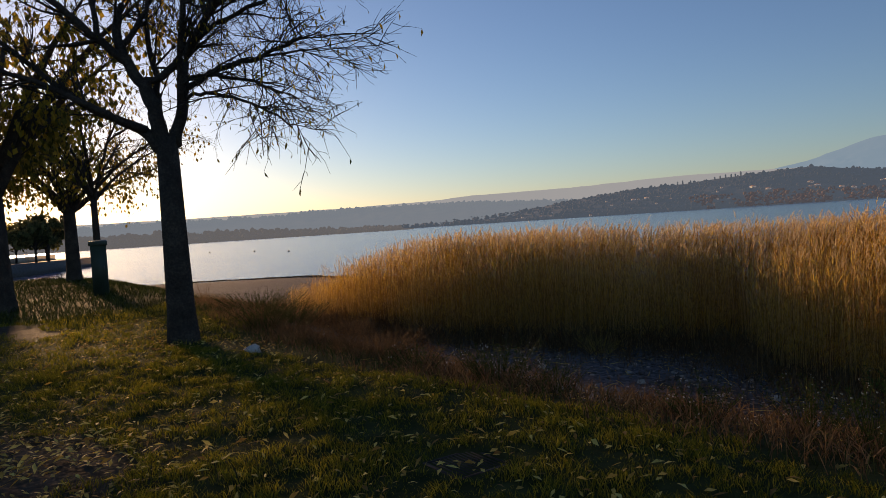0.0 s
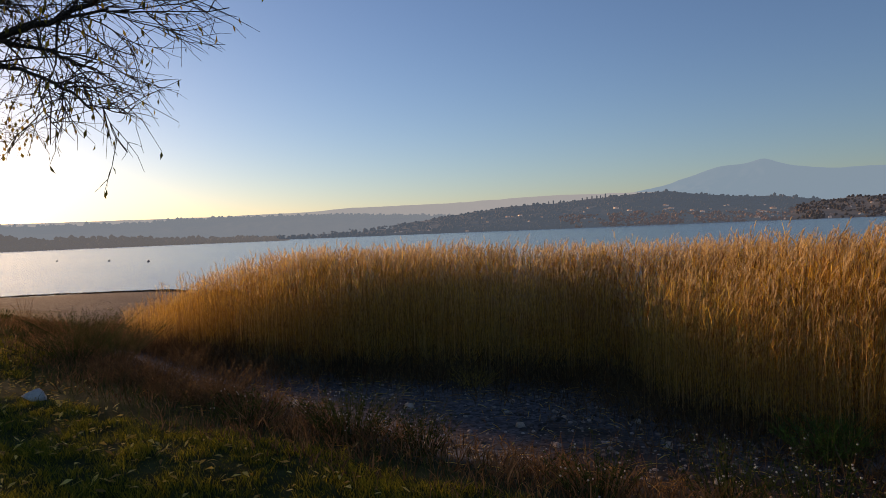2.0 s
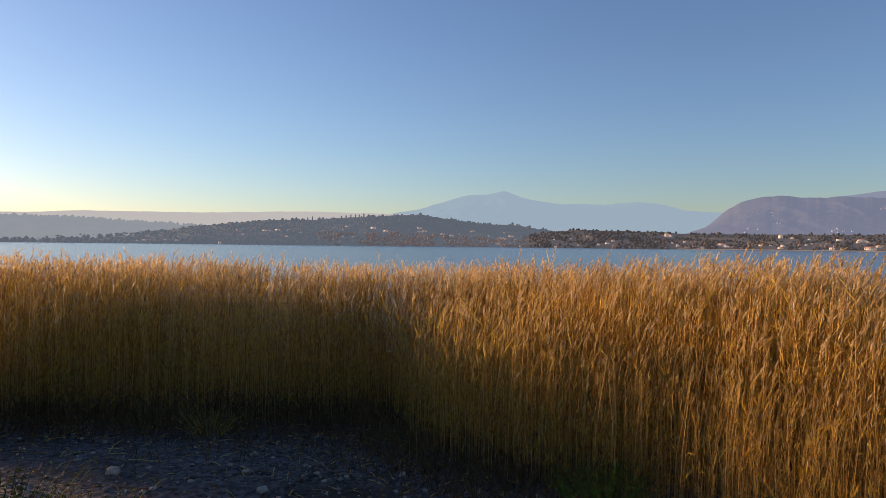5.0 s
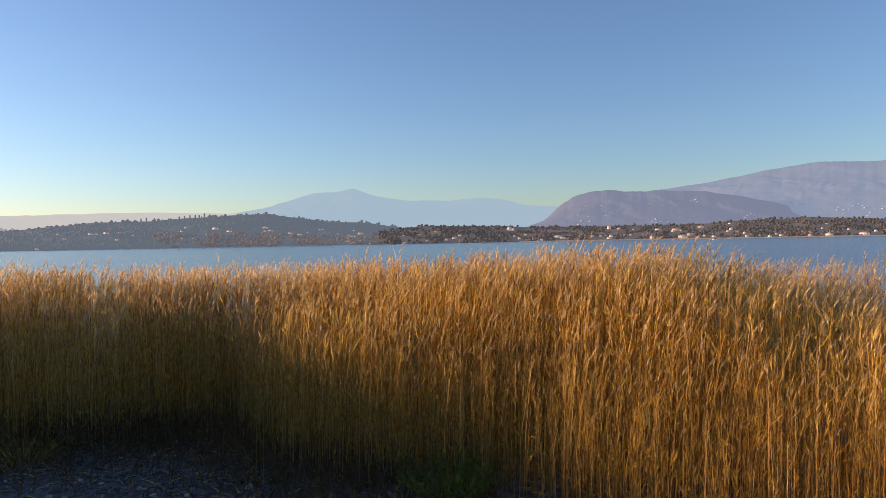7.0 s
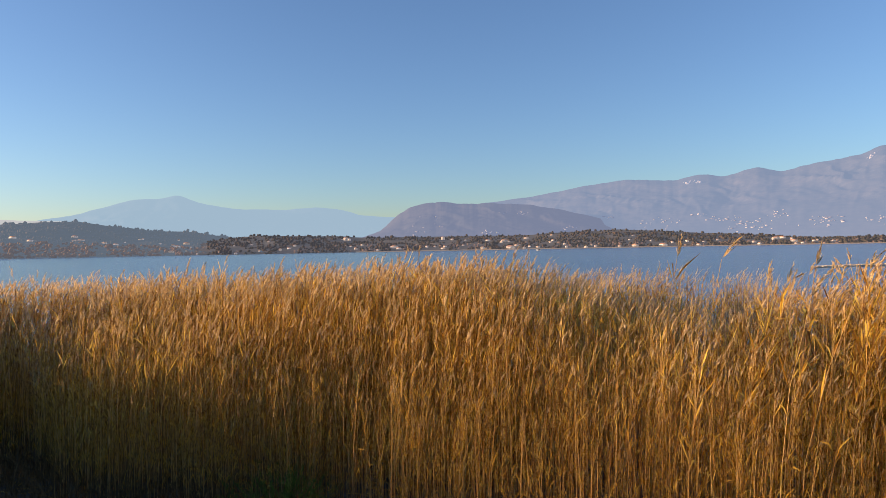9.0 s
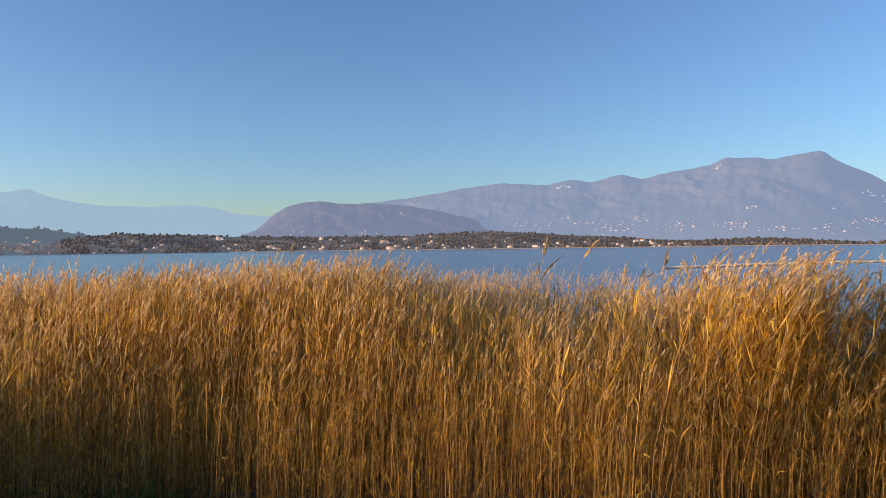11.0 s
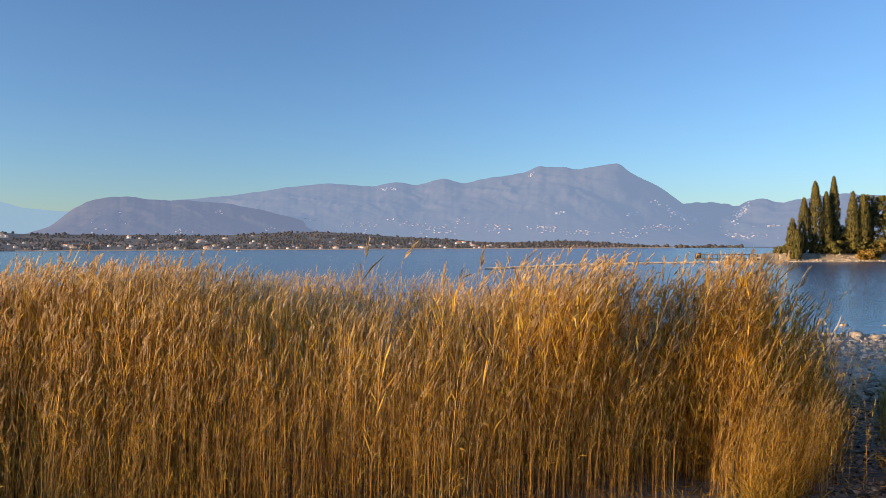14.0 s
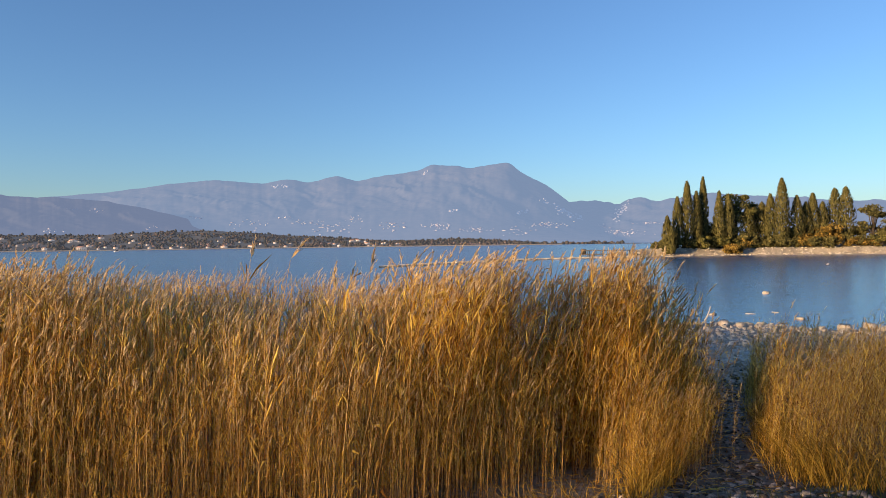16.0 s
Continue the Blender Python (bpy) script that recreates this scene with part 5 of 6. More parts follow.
# ---------------------------------------------------------------- lawn, weeds, gravel
def blades(x, y, z, hgt, width, lean, rng, tips=1, spread=0.5):
    """Bent grass blades as tapering strips of two pieces."""
    n = len(x)
    a = rng.uniform(0, 2 * np.pi, n)
    o = np.stack([np.cos(a), np.sin(a), np.zeros(n)], 1)
    b = rng.uniform(0, 2 * np.pi, n)
    k = np.stack([np.cos(b), np.sin(b), np.zeros(n)], 1) * (hgt * lean * rng.uniform(0.3, 1.3, n))[:, None]
    p = np.stack([x, y, z - 0.01], 1)
    up = np.array([0, 0, 1.0]) * hgt[:, None]
    w = o * (width / 2)[:, None]
    v = np.stack([p - w, p + w, p + up * 0.55 + k * 0.35 - w * 0.8, p + up * 0.55 + k * 0.35 + w * 0.8, p + up * 0.95 + k], 1).reshape(-1, 3)
    f = (np.array([(0, 1, 3), (0, 3, 2), (2, 3, 4)])[None] + (np.arange(n) * 5)[:, None, None]).reshape(-1, 3)
    return v, f


def build_lawn():
    rng = np.random.default_rng(401)
    h = Heap()
    # short turf, thinner with distance
    for x0, x1, y0, y1, per in ((-9, 1.5, 1.6, 5.6, 2500), (-16, -9, 2.0, 9.5, 700)):
        n = int((x1 - x0) * (y1 - y0) * per)
        x, y = rng.uniform(x0, x1, n), rng.uniform(y0, y1, n)
        v = side_of(BANK, x, y)
        t = fbm(x * 1.3, y * 1.3, 3, 3)
        bare = np.minimum(np.hypot((x + 5.4) / 1.5, (y - 1.9) / 0.7), np.hypot((x + 14.5) / 2, (y - 5.2) / 0.8)) + t * 0.5
        grate = np.maximum(np.abs(x + 2.5), np.abs(y - 3.48)) > 0.24
        tuft = fbm(x * 5.5, y * 5.5, 3, 13)
        k = (v < 0.5 + t) & (bare > 0.75) & (rng.random(n) < 0.85 + 0.3 * t + 0.9 * tuft) & grate
        x, y, t, tuft = x[k], y[k], t[k], tuft[k]
        far = 1.0 if per > 1000 else (1.6 if per > 100 else 3.0)
        h.add(*blades(x, y, ground_z(x, y), np.clip(0.035 + 0.03 * rng.random(len(x)) + 0.02 * t + 0.09 * tuft, 0.018, 0.12) * (1 + 0.25 * (far - 1)), np.full(len(x), 0.0058 * far), 0.8, rng))
    single("lawn_grass", h.mesh("lawn_grass", M_GRASS), "short green autumn turf on the bank", "grass", kind="stuff")
    # blades in a darker green than the turf paint in the trees' shade
    h = Heap()
    n = 36000
    x, y = rng.uniform(-40, -13, n), rng.uniform(4, 18, n)
    t = fbm(x * 0.6, y * 0.6, 3, 14)
    k = (side_of(BANK, x, y) < 1.6 + 1.5 * t) & (rng.random(n) < 0.9 + 0.6 * t) & (np.hypot((x + 14.5) / 2, (y - 5.2) / 0.8) > 1)
    x, y = x[k], y[k]
    h.add(*blades(x, y, ground_z(x, y), 0.09 + 0.10 * rng.random(len(x)), np.full(len(x), 0.022), 0.7, rng))
    single("rough_grass", h.mesh("rough_grass", M_GREEN), "rough grass under the trees, their shade painted in dark green", "grass", kind="stuff")

    h = Heap()
    n = 4200
    x, y = rng.uniform(-13, 0.5, n), rng.uniform(1.6, 7.5, n)
    k = side_of(BANK, x, y) < 0.2
    x, y = x[k], y[k]
    # thicker drifts under the tree and on the bare patch
    x = np.concatenate([x, rng.normal(-5.4, 1.0, 900), rng.normal(-9.3, 0.9, 250)])
    y = np.concatenate([y, rng.normal(2.0, 0.5, 900), rng.normal(5.5, 0.5, 250)])
    z = ground_z(x, y)
    for i in range(len(x)):
        a, q = rng.uniform(0, 6.28), rng.uniform(0.022, 0.05)
        u = np.array([math.cos(a), math.sin(a), rng.normal(0, 0.25)]) * q
        s = np.array([-math.sin(a), math.cos(a), rng.normal(0, 0.35)]) * q * 0.32
        c = np.array([x[i], y[i], z[i] + rng.uniform(0.012, 0.06)])
        lift = np.array([0, 0, q * rng.uniform(0.05, 0.35)])
        h.add([c - u, c - s + lift, c + s + lift, c + u + lift * 0.4], [(0, 1, 2), (1, 3, 2)])
    single("fallen_leaves", h.mesh("fallen_leaves", M_FALLEN), "curled yellow and brown leaves strewn over the turf", "leaves", kind="stuff")


build_lawn()


def build_weeds():
    rng = np.random.default_rng(402)
    h = Heap()
    # dry stems and brown grass on the slope below the lawn
    n = 95000
    x, y = rng.uniform(-17, 4.5, n), rng.uniform(2.5, 13, n)
    v = side_of(BANK, x, y)
    d = edge_distance(REEDS, x, y)
    t = fbm(x * 0.7, y * 0.7, 3, 71)
    slope = np.exp(-((v - 1.3) / 0.9) ** 2) * np.clip(0.75 + 0.8 * t, 0, 1)
    skirt = np.exp(-(d / 0.8) ** 2) * (x < 0.3)
    left = smooth(-6.5, -8.5, x) * smooth(0.2, 1.0, v) * smooth(5.0, 3.0, v) * 0.8
    stray = 0.16 * smooth(-0.1, 0.5, fbm(x * 0.5, y * 0.5, 3, 77))
    k = rng.random(n) < np.clip(np.maximum(np.maximum(slope * (x < 2.5), skirt), left) + stray, 0, 1) * (v > 0.1) * smooth(0.25, 0.6, np.abs(side_of(TRACK, x, y)))
    x, y, v, t = x[k], y[k], v[k], t[k]
    hg = 0.14 + 0.26 * rng.random(len(x)) ** 1.5 + 0.16 * np.clip(t, 0, 1)
    hg *= 0.55 + 0.45 * smooth(0.2, 1.6, v)
    foot = np.where(inside(REEDS, x, y), 0.0, edge_distance(REEDS, x, y))
    hg *= 1 + 0.7 * smooth(0.9, 0.1, foot) * smooth(-1.5, -2.5, x)
    h.add(*blades(x, y, ground_z(x, y), hg, np.full(len(x), 0.006), 0.6, rng))
    # a second lot of curled dead leaves on the stems
    q = rng.random(len(x)) < 0.5
    h.add(*blades(x[q], y[q], ground_z(x[q], y[q]) + hg[q] * 0.3, hg[q] * 0.45, np.full(q.sum(), 0.014), 1.6, rng))
    single("dry_weeds", h.mesh("dry_weeds", M_WEED), "tangled brown weeds and dead grass on the slope", "weeds", kind="stuff")
    h = Heap()
    n = 30000
    x, y = rng.uniform(-17, 5, n), rng.uniform(1.5, 10.5, n)
    v = side_of(BANK, x, y)
    t = fbm(x * 0.9, y * 0.9, 3, 81)
    k = rng.random(n) < np.exp(-((v - 0.6) / 0.8) ** 2) * np.clip(0.75 + t, 0, 1)
    x, y = x[k], y[k]
    h.add(*blades(x, y, ground_z(x, y), 0.10 + 0.16 * rng.random(len(x)), np.full(len(x), 0.0055), 0.9, rng))
    g = Heap()
    for edge, off in (([(1.0, 5.1), (2.5, 4.65), (4, 4.25), (5.5, 4.2), (7.5, 4.45), (10, 4.9), (11.6, 5.4)], 1), ([(4.5, 2.5), (5.0, 3.0), (5.7, 3.45), (7.5, 3.95), (10.1, 4.45), (12.2, 4.75)], -1)):
        for (ax, ay), (bx, by) in zip(edge[:-1], edge[1:]):
            n = int(520 * math.hypot(bx - ax, by - ay))
            u = rng.random(n)
            x, y = ax + (bx - ax) * u + rng.normal(0, 0.06, n), ay + (by - ay) * u + off * rng.normal(0.2, 0.12, n)
            tf = fbm(x * 2.2, y * 2.2, 3, 86)
            k = rng.random(n) < 0.6 + tf
            x, y, tf = x[k], y[k], tf[k]
            g.add(*blades(x, y, ground_z(x, y), np.clip(0.14 + 0.3 * rng.random(len(x)) + 0.25 * tf, 0.08, 1), np.full(len(x), 0.007), 0.75, rng))
    single("sedge", g.mesh("sedge", M_SEDGE), "golden-green sedge along the stony path", "grass", kind="stuff")
    single("long_grass", h.mesh("long_grass", M_GREEN), "longer green grass along the lawn's edge", "grass", kind="stuff")


build_weeds()


def build_gravel():
    rng = np.random.default_rng(403)
    h = Heap()
    forms = [blob(rng, 0.22) for _ in range(8)]

    def strew(x, y, size, squash=0.55):
        z = ground_z(x, y)
        for i in range(len(x)):
            v, f = forms[rng.integers(0, 8)]
            r = size[i]
            h.add(turn_z(v * (r * rng.uniform(0.8, 1.5), r, r * squash), rng.uniform(0, 6.3)) + (x[i], y[i], z[i] + r * 0.15), f)
    n = 12000
    x, y = rng.uniform(-9, 4, n), rng.uniform(5, 11.5, n)
    v = side_of(BANK, x, y)
    t = fbm(x * 0.6, y * 0.6, 3, 91)
    k = (v > 2.0) & ~inside(REEDS, x, y) & (rng.random(n) < np.clip(0.3 + 1.3 * t + 0.8 * smooth(0.8, 0.2, np.abs(side_of(TRACK, x, y))), 0.04, 1))
    strew(x[k], y[k], 0.010 + 0.03 * rng.random(k.sum()) ** 3)
    n = 9000
    x, y = rng.uniform(4.0, 14, n), rng.uniform(2.4, 6.2, n)
    k = ~inside(REEDS, x, y) & ~inside(REEDS_RIGHT, x, y)
    strew(x[k], y[k], 0.012 + 0.03 * rng.random(k.sum()) ** 3)
    n = 4500
    x, y = rng.uniform(-26, -9, n), rng.uniform(9, 24, n)
    k = (-side_of(SHORE, x, y) > 0) & (side_of(BANK, x, y) > 2.6) & ~inside(REEDS, x, y)
    strew(x[k], y[k], 0.008 + 0.02 * rng.random(k.sum()) ** 2)
    single("beach_pebbles", h.mesh("beach_pebbles", M_PEBBLE), "mixed grey and white pebbles on the beach", "pebbles", kind="stuff")
    # broken pale rubble along the water
    h = Heap()
    shards = [shard(rng) for _ in range(14)]
    n = 6800
    x, y = rng.uniform(11.5, 23, n), rng.uniform(0, 10.5, n)
    k = (-side_of(SHORE, x, y) > -0.5) & ~inside(REEDS, x, y) & ~inside(REEDS_RIGHT, x, y)
    x, y = x[k], y[k]
    z = ground_z(x, y)
    for i in range(len(x)):
        v, f = shards[rng.integers(0, 14)]
        r = 0.022 + 0.06 * rng.random() ** 3
        h.add(turn_z(v * (r * rng.uniform(0.9, 1.7), r, r * rng.uniform(0.5, 1.1)), rng.uniform(0, 6.3)) + (x[i], y[i], z[i] + r * 0.2), f)
    single("shore_rubble", h.mesh("shore_rubble", M_STONE), "pale broken limestone rubble along the water", "stones", kind="stuff")


build_gravel()


def build_litter():
    """Broken reed straw lying on the gravel and the path."""
    rng = np.random.default_rng(407)
    h = Heap()
    n = 5200
    x = np.concatenate([rng.uniform(-8, 3, n), rng.uniform(3.5, 12, n // 2)])
    y = np.concatenate([rng.uniform(5.0, 11.2, n), rng.uniform(2.6, 5.6, n // 2)])
    d = np.where(inside(REEDS, x, y), 0.0, edge_distance(REEDS, x, y))
    k = (side_of(BANK, x, y) > 0.8) & (rng.random(len(x)) < np.exp(-d / 0.9) + 0.12)
    x, y = x[k], y[k]
    z = ground_z(x, y) + 0.012
    for i in range(len(x)):
        a, l = rng.uniform(0, 6.28), rng.uniform(0.06, 0.28)
        u = np.array([math.cos(a), math.sin(a), rng.normal(0, 0.06)])
        p = np.array([x[i], y[i], z[i]])
        h.add(*ribbon([p, p + u * l * 0.5 + (0, 0, 0.012), p + u * l], [0.007, 0.009, 0.003], (-u[1], u[0], 0.2)))
    g = Heap()
    # dark drift line along the water's edge of the bay
    for _ in range(900):
        j = rng.integers(7, 12)
        t = rng.random()
        p, q = SHORE[j], SHORE[j + 1]
        o = rng.normal(0.7, 0.14)
        cx, cy = p[0] + (q[0] - p[0]) * t + rng.normal(0, 0.1), p[1] + (q[1] - p[1]) * t - o
        a, l = rng.normal(0, 0.5), rng.uniform(0.1, 0.4)
        u = np.array([math.cos(a), math.sin(a), 0]) * l
        c0 = np.array([cx, cy, float(ground_z(cx, cy)) + 0.02])
        g.add(*tube([c0 - u, c0 + (0, 0, rng.uniform(0, 0.06)), c0 + u], [0.012, 0.02, 0.01], 4))
    single("drift_line", g.mesh("drift_line", M_BARK), "dark line of sodden twigs and weed along the beach", "driftwood", kind="stuff")
    single("reed_litter", h.mesh("reed_litter", M_LEAF), "broken dry straw strewn over the gravel", "litter", kind="stuff")


build_litter()


def rock_mesh(seed, sx, sy, sz, mat, rough=0.22, cut=0.48):
    """A boulder with broken faces."""
    rng = np.random.default_rng(seed)
    v, f = blob(rng, rough, 2)
    for _ in range(8):
        nrm = rng.normal(size=3)
        nrm /= np.linalg.norm(nrm)
        d = v @ nrm
        v = v - np.clip(d - cut * rng.uniform(0.7, 1.1), 0, None)[:, None] * nrm
    h = Heap()
    h.add(v * (sx, sy, sz), f)
    return h.mesh("rock", mat)


def shore_rocks():
    rng = np.random.default_rng(404)
    forms = []
    for i in range(9):
        h = Heap()
        v, f = shard(rng, 0.22)
        h.add(v * (1.1, rng.uniform(0.6, 0.95), rng.uniform(0.4, 0.75)) * 0.75, f)
        forms.append(h.mesh("rock", M_STONE))
    spots = [(21.4, 7.0, 0.24), (21.0, 7.5, 0.20), (20.6, 7.9, 0.17), (21.2, 6.5, 0.21), (21.6, 7.9, 0.12), (20.2, 8.4, 0.15), (20.7, 5.8, 0.14), (21.3, 4.3, 0.21), (21.9, 3.8, 0.25), (22.5, 3.2, 0.28), (21.9, 2.8, 0.19), (23.1, 2.6, 0.25)]
    while len(spots) < 95:
        j = rng.integers(16, 20)
        t = rng.random()
        a, b = SHORE[j - 1], SHORE[j]
        x, y = a[0] + (b[0] - a[0]) * t, a[1] + (b[1] - a[1]) * t
        o = rng.uniform(-0.3, 2.6)
        spots.append((x - o * 0.9, y - o * 0.3, rng.uniform(0.05, 0.15)))
    for i, (x, y, r) in enumerate(spots):
        single("rock", forms[i % 9], "pale broken limestone rock on the shore", "rock", "rocks on the lake shore", m=Matrix.Translation((x, y, float(ground_z(x, y)) + r * 0.28)) @ Matrix.Rotation(rng.uniform(0, 6.3), 4, "Z") @ Matrix.Rotation(rng.normal(0, 0.25), 4, "X") @ Matrix.Diagonal((r, r, r, 1)))
    for i, (x, y, r, zz) in enumerate(((36.1, 7.9, 0.55, 0.0), (30.3, 6.1, 0.45, -0.12), (35.7, 5.2, 0.35, -0.08), (24.5, 5.2, 0.28, 0.02), (28.6, 7.3, 0.3, -0.1), (77.7, 8.1, 0.35, 0.15), (25.5, 6.9, 0.3, -0.02), (24.6, 8.0, 0.3, 0.0), (26.4, 6.2, 0.22, -0.02))):
        single("rock", forms[i % 9], "wet pale rock breaking the lake's surface", "rock", "rocks in the lake", m=Matrix.Translation((x, y, WATER_Z + zz)) @ Matrix.Rotation(i * 1.3, 4, "Z") @ Matrix.Diagonal((r * 0.9, r * 0.6, r * 0.4, 1)))
    single("rock", rock_mesh(531, 0.2, 0.14, 0.11, M_DRIFT, 0.3), "pale rounded stone lying in the grass", "rock", m=pose(-7.5, 5.62, float(ground_z(-7.5, 5.62)) + 0.05, 0, 0, 60))
    for i, (x, y, r) in enumerate(((0.22, 8.3, 0.2), (0.45, 8.1, 0.15), (0.05, 8.1, 0.11), (0.36, 8.45, 0.16))):
        single("rock", rock_mesh(540 + i, r, r * 0.8, r * 0.6, M_DARKSTONE), "dark stone beside the green bush", "rock", "dark stones by the bush", m=pose(x, y, float(ground_z(x, y)) + r * 0.25, 0, 0, i * 70))
    for i, (x, y, r) in enumerate(((-4.83, 8.82, 0.09), (-3.23, 8.63, 0.08), (-1.54, 8.44, 0.08), (-2.6, 8.0, 0.07), (-6.2, 8.2, 0.08), (-1.0, 7.4, 0.07), (-3.9, 7.6, 0.06), (-2.0, 9.3, 0.06))):
        single("rock", forms[i % 9], "pale stone on the gravel beach", "rock", "stones on the gravel", m=pose(x, y, float(ground_z(x, y)) + r * 0.2, 0, 0, i * 50) @ Matrix.Diagonal((r, r, r, 1)))


shore_rocks()


def driftwood():
    g = Grower(61, 0.6, 0.0, 0.05, 0.0, 2, 1)
    g.limb([(0, 0, -0.05), (0.02, 0.05, 0.35), (-0.05, 0.05, 0.7), (0.05, 0.12, 1.0)], 0.06, 0.025, 7)
    g.limb([(0.02, 0.05, 0.3), (0.2, -0.15, 0.5), (0.42, -0.3, 0.62), (0.6, -0.4, 0.85)], 0.04, 0.012, 6)
    g.limb([(-0.03, 0.05, 0.65), (0.12, -0.1, 0.9), (0.3, -0.22, 1.12)], 0.03, 0.01, 6)
    g.limb([(0.0, 0.1, 0.05), (-0.3, 0.25, 0.1), (-0.75, 0.3, 0.22)], 0.045, 0.015, 6)
    g.limb([(0.1, 0, 0.02), (0.4, -0.1, 0.06), (0.9, -0.12, 0.05)], 0.05, 0.02, 6)
    x, y = 14.2, 6.0
    single("driftwood", g.wood.mesh("driftwood", M_DRIFT, flat=False), "bleached grey driftwood branch standing by the path", "driftwood", m=pose(x, y, float(ground_z(x, y)), 0, 0, 20))


driftwood()


def herb(name, at, hgt, wid, seed, label, stems=60, flowers=0, mat=None, bushy=1.0):
    """A herb of many leafy stems, some with small flower heads."""
    rng = np.random.default_rng(seed)
    t = thing(name, label, "plant", at=(*at, float(ground_z(*at))))
    sprays = [Heap() for _ in range(10)]
    v, f = blob(rng, 0.2)
    fl = Heap()
    fl.add(v, f)
    head = fl.mesh("flower_head", M_FLOWER)
    for i in range(stems):
        a, r = rng.uniform(0, 6.28), wid * rng.random() ** 0.6
        h = sprays[int(a / 6.2832 * 10) % 10]
        b = np.array([math.cos(a) * r * 0.35, math.sin(a) * r * 0.35, -0.03])
        l = hgt * rng.uniform(0.6, 1.1)
        tip = b + np.array([math.cos(a) * r * 0.8, math.sin(a) * r * 0.8, l])
        mid = (b + tip) / 2 + np.array([0, 0, 0.08 * l])
        p = np.array([b, mid, tip])
        h.add(*tube(p, [0.0035, 0.0025, 0.0015], 3))
        for _ in range(int(14 * bushy)):
            q = rng.random() ** 0.7
            c = b + (tip - b) * q + np.array([0, 0, 0.06 * l * math.sin(q * 3.1)])
            d = rng.normal(size=3) + np.array([0, 0, 0.5])
            d /= np.linalg.norm(d)
            s = np.cross(d, rng.normal(size=3))
            s /= np.linalg.norm(s)
            k = rng.uniform(0.02, 0.045)
            h.add([c, c + d * k * 0.5 + s * k * 0.13, c + d * k * 0.5 - s * k * 0.13, c + d * k], [(0, 1, 2), (1, 3, 2)])
        if rng.random() < flowers:
            for _ in range(rng.integers(1, 3)):
                o = tip + rng.normal(0, 0.02, 3)
                part("flower_head", head, t, "tiny white flower head", m=Matrix.Translation(o) @ Matrix.Scale(rng.uniform(0.004, 0.008), 4))
    for h in sprays:
        if h.n:
            part("spray", h.mesh("spray", mat or M_GREEN), t)
    return t


herb("flowering_weed", (-3.95, 6.2), 0.5, 0.5, 601, "bushy green weed with tiny white flowers", 130, 0.3)
herb("flowering_weed", (-3.35, 6.35), 0.42, 0.35, 602, "bushy green weed with tiny white flowers", 70, 0.25)
herb("flowering_weed", (-0.85, 6.0), 0.5, 0.35, 603, "tall weed with tiny white flowers", 60, 0.25)
herb("flowering_weed", (-0.35, 5.3), 0.55, 0.4, 604, "tall weed with tiny white flowers", 70, 0.25)
herb("flowering_weed", (-1.6, 5.6), 0.38, 0.35, 605, "low weed with tiny white flowers", 50, 0.25)
herb("flowering_weed", (-5.2, 6.3), 0.35, 0.45, 606, "low weed with few white flowers", 60, 0.2)
herb("green_bush", (-0.1, 8.5), 0.44, 0.5, 610, "fresh green leafy bush at the reeds' foot", 150, 0.0, M_BUSH, 1.4)
for i, (bx, by, bh) in enumerate(((-10.6, 8.9, 0.6), (-12.2, 9.6, 0.7), (-14.0, 10.6, 0.6), (-10.2, 7.9, 0.5))):
    herb("dark_bush", (bx, by), bh, 1.0, 620 + i, "low dark bush on the edge of the beach", 150, 0.0, M_GREEN)
herb("dry_bush", (-6.3, 6.9), 0.45, 0.7, 612, "brown dry bush on the slope", 150, 0.0, M_WEED)
herb("dry_bush", (-7.9, 7.5), 0.5, 0.8, 613, "brown dry bush on the slope", 150, 0.0, M_WEED)
herb("dry_tuft", (-4.6, 10.45), 0.32, 0.4, 614, "rusty dry tuft at the reeds' edge", 70, 0.0, M_FALLEN, 0.6)
herb("stalks", (-25.5, 15.0), 0.9, 0.8, 615, "dark dry stalks above the beach", 26, 0.0, M_WEED, 0.6)
herb("stalks", (-21.5, 14.2), 0.7, 0.4, 616, "dark dry stalks above the beach", 14, 0.0, M_WEED, 0.6)


def lone_reeds():
    """Single reeds standing free along the bed's near edge."""
    rng = np.random.default_rng(640)
    spots = [(0.7, 7.8), (1.3, 7.2), (2.1, 6.6), (2.9, 6.1), (3.8, 5.65)]
    for a, b, n in (((-2.0, 10.0), (-0.4, 8.9), 9), ((0.2, 8.4), (4.6, 5.1), 22), ((-12, 10.8), (-3, 11.0), 14)):
        for i in range(n):
            t = (i + rng.random()) / n
            spots.append((a[0] + (b[0] - a[0]) * t + rng.normal(0, 0.12), a[1] + (b[1] - a[1]) * t - rng.uniform(0.0, 0.35)))
    for x, y in spots:
        hg = rng.uniform(0.8, 1.5)
        v, f, m = reed_form(rng, True, int(rng.integers(4, 7)), 4)
        v = v * hg
        t = thing("reed", "single dry golden reed with a pale feathery plume", "reed", "reeds standing free", at=(x, y, float(ground_z(x, y)) - 0.02), rz=math.degrees(WIND) + rng.normal(0, 35))

        def take(fs, nm, mat):
            h = Heap()
            u, inv = np.unique(fs.ravel(), return_inverse=True)
            h.add(v[u], inv.reshape(-1, 3))
            part(nm, h.mesh(nm, mat), t)
        take(f[m == 0], "stem", M_REED)
        lf = f[m == 1]
        for k in range(0, len(lf), 2):
            take(lf[k:k + 2], "leaf", M_LEAF)
        take(f[m == 2], "plume", M_PLUME)


lone_reeds()


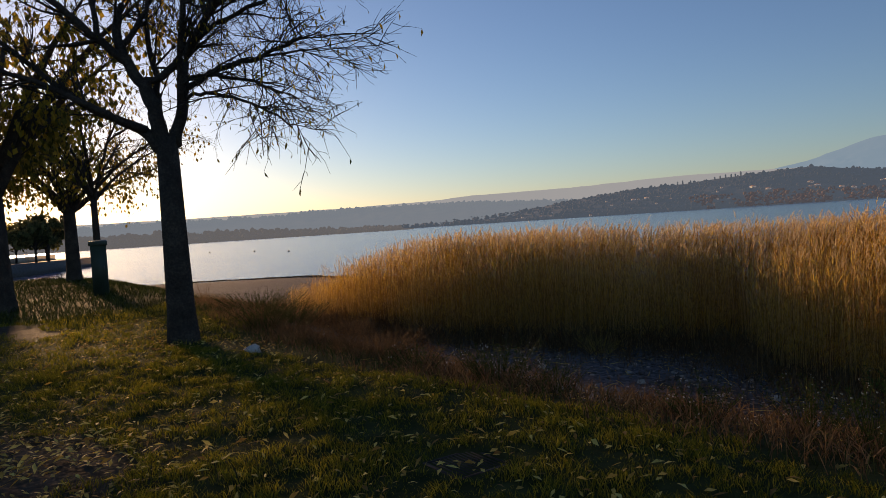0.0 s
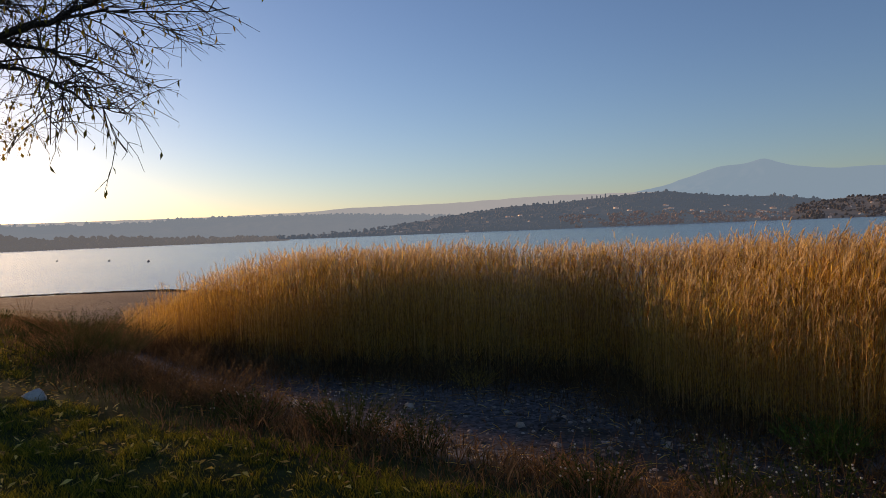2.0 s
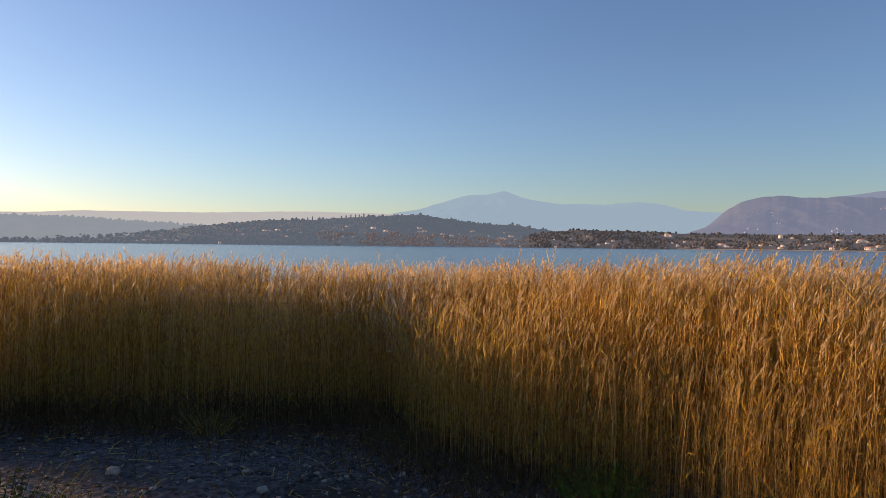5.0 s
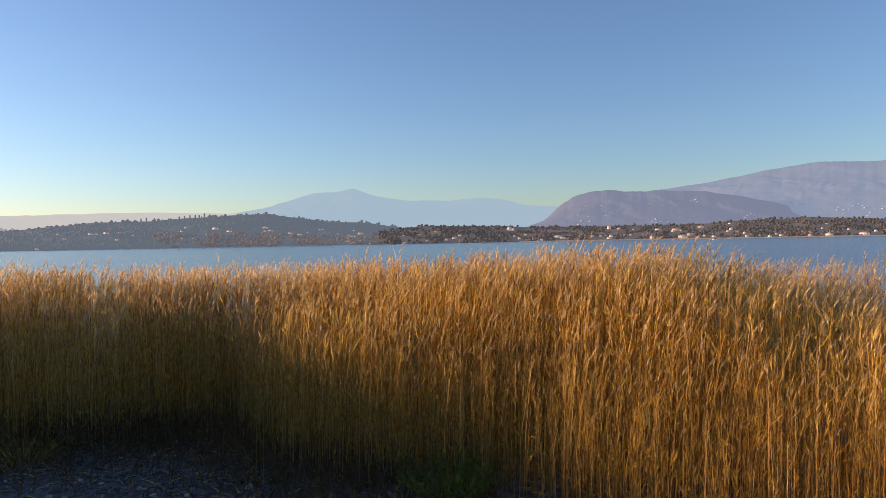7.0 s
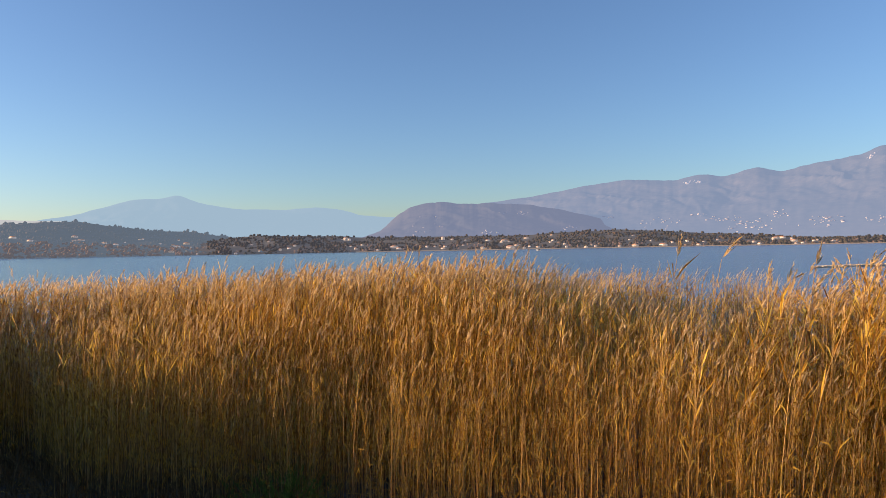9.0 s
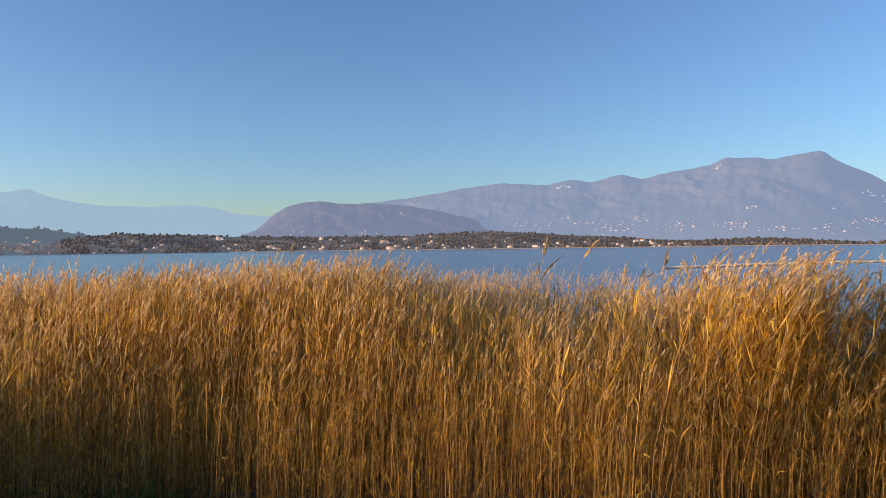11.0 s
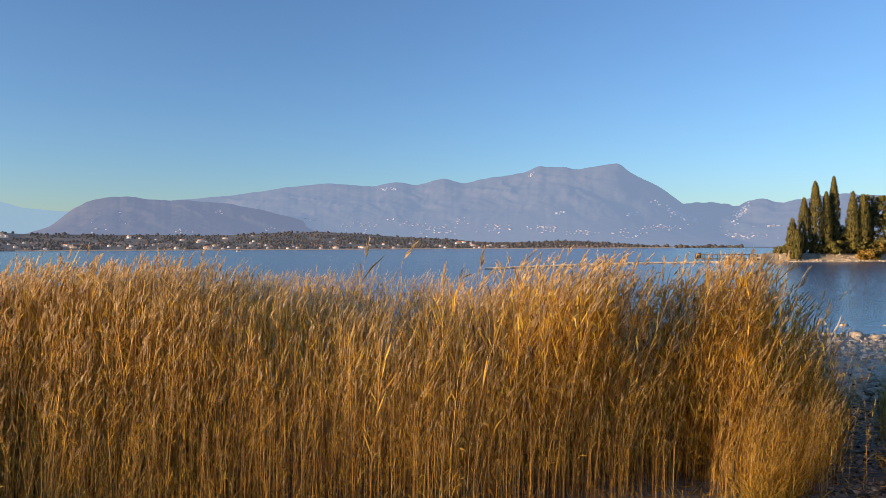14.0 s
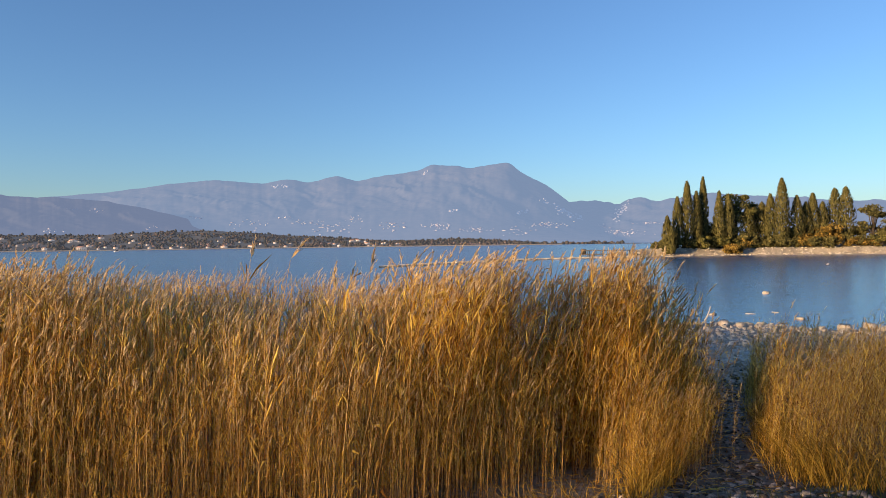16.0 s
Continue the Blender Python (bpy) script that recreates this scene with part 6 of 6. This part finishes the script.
# ---------------------------------------------------------------- built things on the bank and lake
def drain_grate():
    x, y = -2.5, 3.48
    t = thing("drain_grate", "rusty iron drain grate set in the turf", "grate")
    e = 0.2
    gx, gy = (float(ground_z(x + e, y) - ground_z(x - e, y)) / (2 * e), float(ground_z(x, y + e) - ground_z(x, y - e)) / (2 * e))
    t.matrix_basis = pose(x, y, float(ground_z(x, y)) - 0.004, math.degrees(math.atan(gy)), -math.degrees(math.atan(gx)), -20)
    s = 0.42
    h = Heap()
    for q in (-1, 1):
        h.add(*box(s, 0.03, 0.02, (0, q * (s / 2 - 0.015), 0)))
        h.add(*box(0.03, s - 0.065, 0.02, (q * (s / 2 - 0.015), 0, 0)))
    part("frame", h.mesh("frame", M_RUST), t)
    h = Heap()
    h.add(*box(s - 0.06, 0.012, 0.014))
    me = h.mesh("bar", M_RUST)
    for i in range(11):
        part("bar", me, t, m=pose(0, -s / 2 + 0.06 + i * (s - 0.12) / 10, 0.004))
    h = Heap()
    h.add(*box(0.012, s - 0.06, 0.010))
    me = h.mesh("cross_bar", M_RUST)
    for i in range(9):
        part("cross_bar", me, t, m=pose(-s / 2 + 0.065 + i * (s - 0.13) / 8, 0, 0.0))
    # dark plate close under the bars stands in for the drain's shade
    h = Heap()
    h.add(*box(s - 0.06, s - 0.06, 0.008, (0, 0, -0.012)))
    part("pit", h.mesh("pit", M_DARKSTONE), t)


drain_grate()

M_CABINET = material("dark_green_paint", [(0.3, (0.02, 0.045, 0.035)), (0.7, (0.04, 0.08, 0.06))], 0.5, 3, 30, 0.2, 0.003)


def cabinet():
    x, y = -21.9, 10.7
    t = thing("utility_cabinet", "tall dark green utility cabinet with a sloped cap", "cabinet", at=(x, y, float(ground_z(x, y))), rz=62)
    h = Heap()
    h.add(*box(0.46, 0.34, 1.62, (0, 0, 0.81)))
    body = part("body", h.mesh("body", M_CABINET), t)
    h = Heap()
    v, f = box(0.54, 0.42, 0.12, (0, 0, 1.68))
    v[v[:, 2] > 1.7, 2] += (v[v[:, 2] > 1.7, 1] > 0) * 0.06
    h.add(v, f)
    part("cap", h.mesh("cap", M_CABINET), t)
    h = Heap()
    h.add(*box(0.38, 0.012, 1.3, (0, -0.178, 0.85)))
    door = part("door", h.mesh("door", M_CABINET), t)
    h = Heap()
    h.add(*box(0.02, 0.03, 0.12, (0.14, -0.198, 0.9)))
    part("handle", h.mesh("handle", M_DARKSTONE), door)


cabinet()


def jetty():
    t = thing("jetty", "low stone jetty with a pale quay across the bay", "jetty", at=(-88, 35, 0), rz=140)
    h = Heap()
    h.add(*box(34, 6, 1.5, (0, 0, -0.55)))
    part("quay", h.mesh("quay", M_DARKSTONE), t)
    h = Heap()
    h.add(*box(34, 0.4, 0.7, (0, 2.8, 0.55)))
    part("parapet", h.mesh("parapet", M_STONE), t)
    for i, (x, y, hg) in enumerate(((-82, 33, 4.6), (-86, 36, 5.2), (-90, 34, 4.2), (-96, 40, 4.4))):
        broad_tree("small_tree", hg, 2.4, 650 + i, "small dark round-headed tree on the jetty", M_CYPRESS, "tree", 0.8, 0.4, 0.4, 900, "trees on the jetty").matrix_basis = pose(x, y, 0.15, 0, 0, i * 60)


jetty()


def buoy():
    t = thing("buoy", "small dark mooring buoy on the lake", "buoy", "mooring buoys")
    h = Heap()
    prof = [(0.0, -0.35), (0.32, -0.2), (0.42, 0.0), (0.34, 0.22), (0.12, 0.36), (0.1, 0.5)]
    n = 12
    v = np.array([(r * math.cos(a), r * math.sin(a), z) for r, z in prof for a in np.linspace(0, 2 * np.pi, n, endpoint=False)])
    f = []
    for i in range(len(prof) - 1):
        for j in range(n):
            k = (j + 1) % n
            f += [(i * n + j, i * n + k, i * n + n + k), (i * n + j, i * n + n + k, i * n + n + j)]
    h.add(v, f)
    part("float", h.mesh("float", M_BUOY, flat=False), t)
    h = Heap()
    h.add(*tube([(0, 0, 0.4), (0, 0, 0.75)], [0.05, 0.04], 8))
    part("eye", h.mesh("eye", M_BUOY), t)
    return t


first_buoy = buoy()
first_buoy.matrix_basis = pose(-81, 68.8, WATER_Z) @ Matrix.Scale(0.5, 4)
for bx, by in ((-97, 74.6), (-118.4, 80.1), (-154.6, 86), (-200, 113), (-138, 60)):
    copy_thing(first_buoy, pose(bx, by, WATER_Z, 0, 0, bx))


def boat():
    x, y = (float(q) for q in polar(29.6, 620))
    t = thing("motor_boat", "small white motor boat far out on the lake", "boat", at=(x, y, WATER_Z), rz=25)
    h = Heap()
    v, f = box(5.5, 1.9, 0.9, (0, 0, 0.3))
    v[v[:, 0] > 2, 1] *= 0.25
    v[v[:, 2] < 0, 1] *= 0.6
    h.add(v, f)
    part("hull", h.mesh("hull", M_PLASTER), t)
    h = Heap()
    h.add(*box(1.6, 1.3, 0.9, (-0.2, 0, 1.15)))
    part("cabin", h.mesh("cabin", M_GLASS), t)


boat()
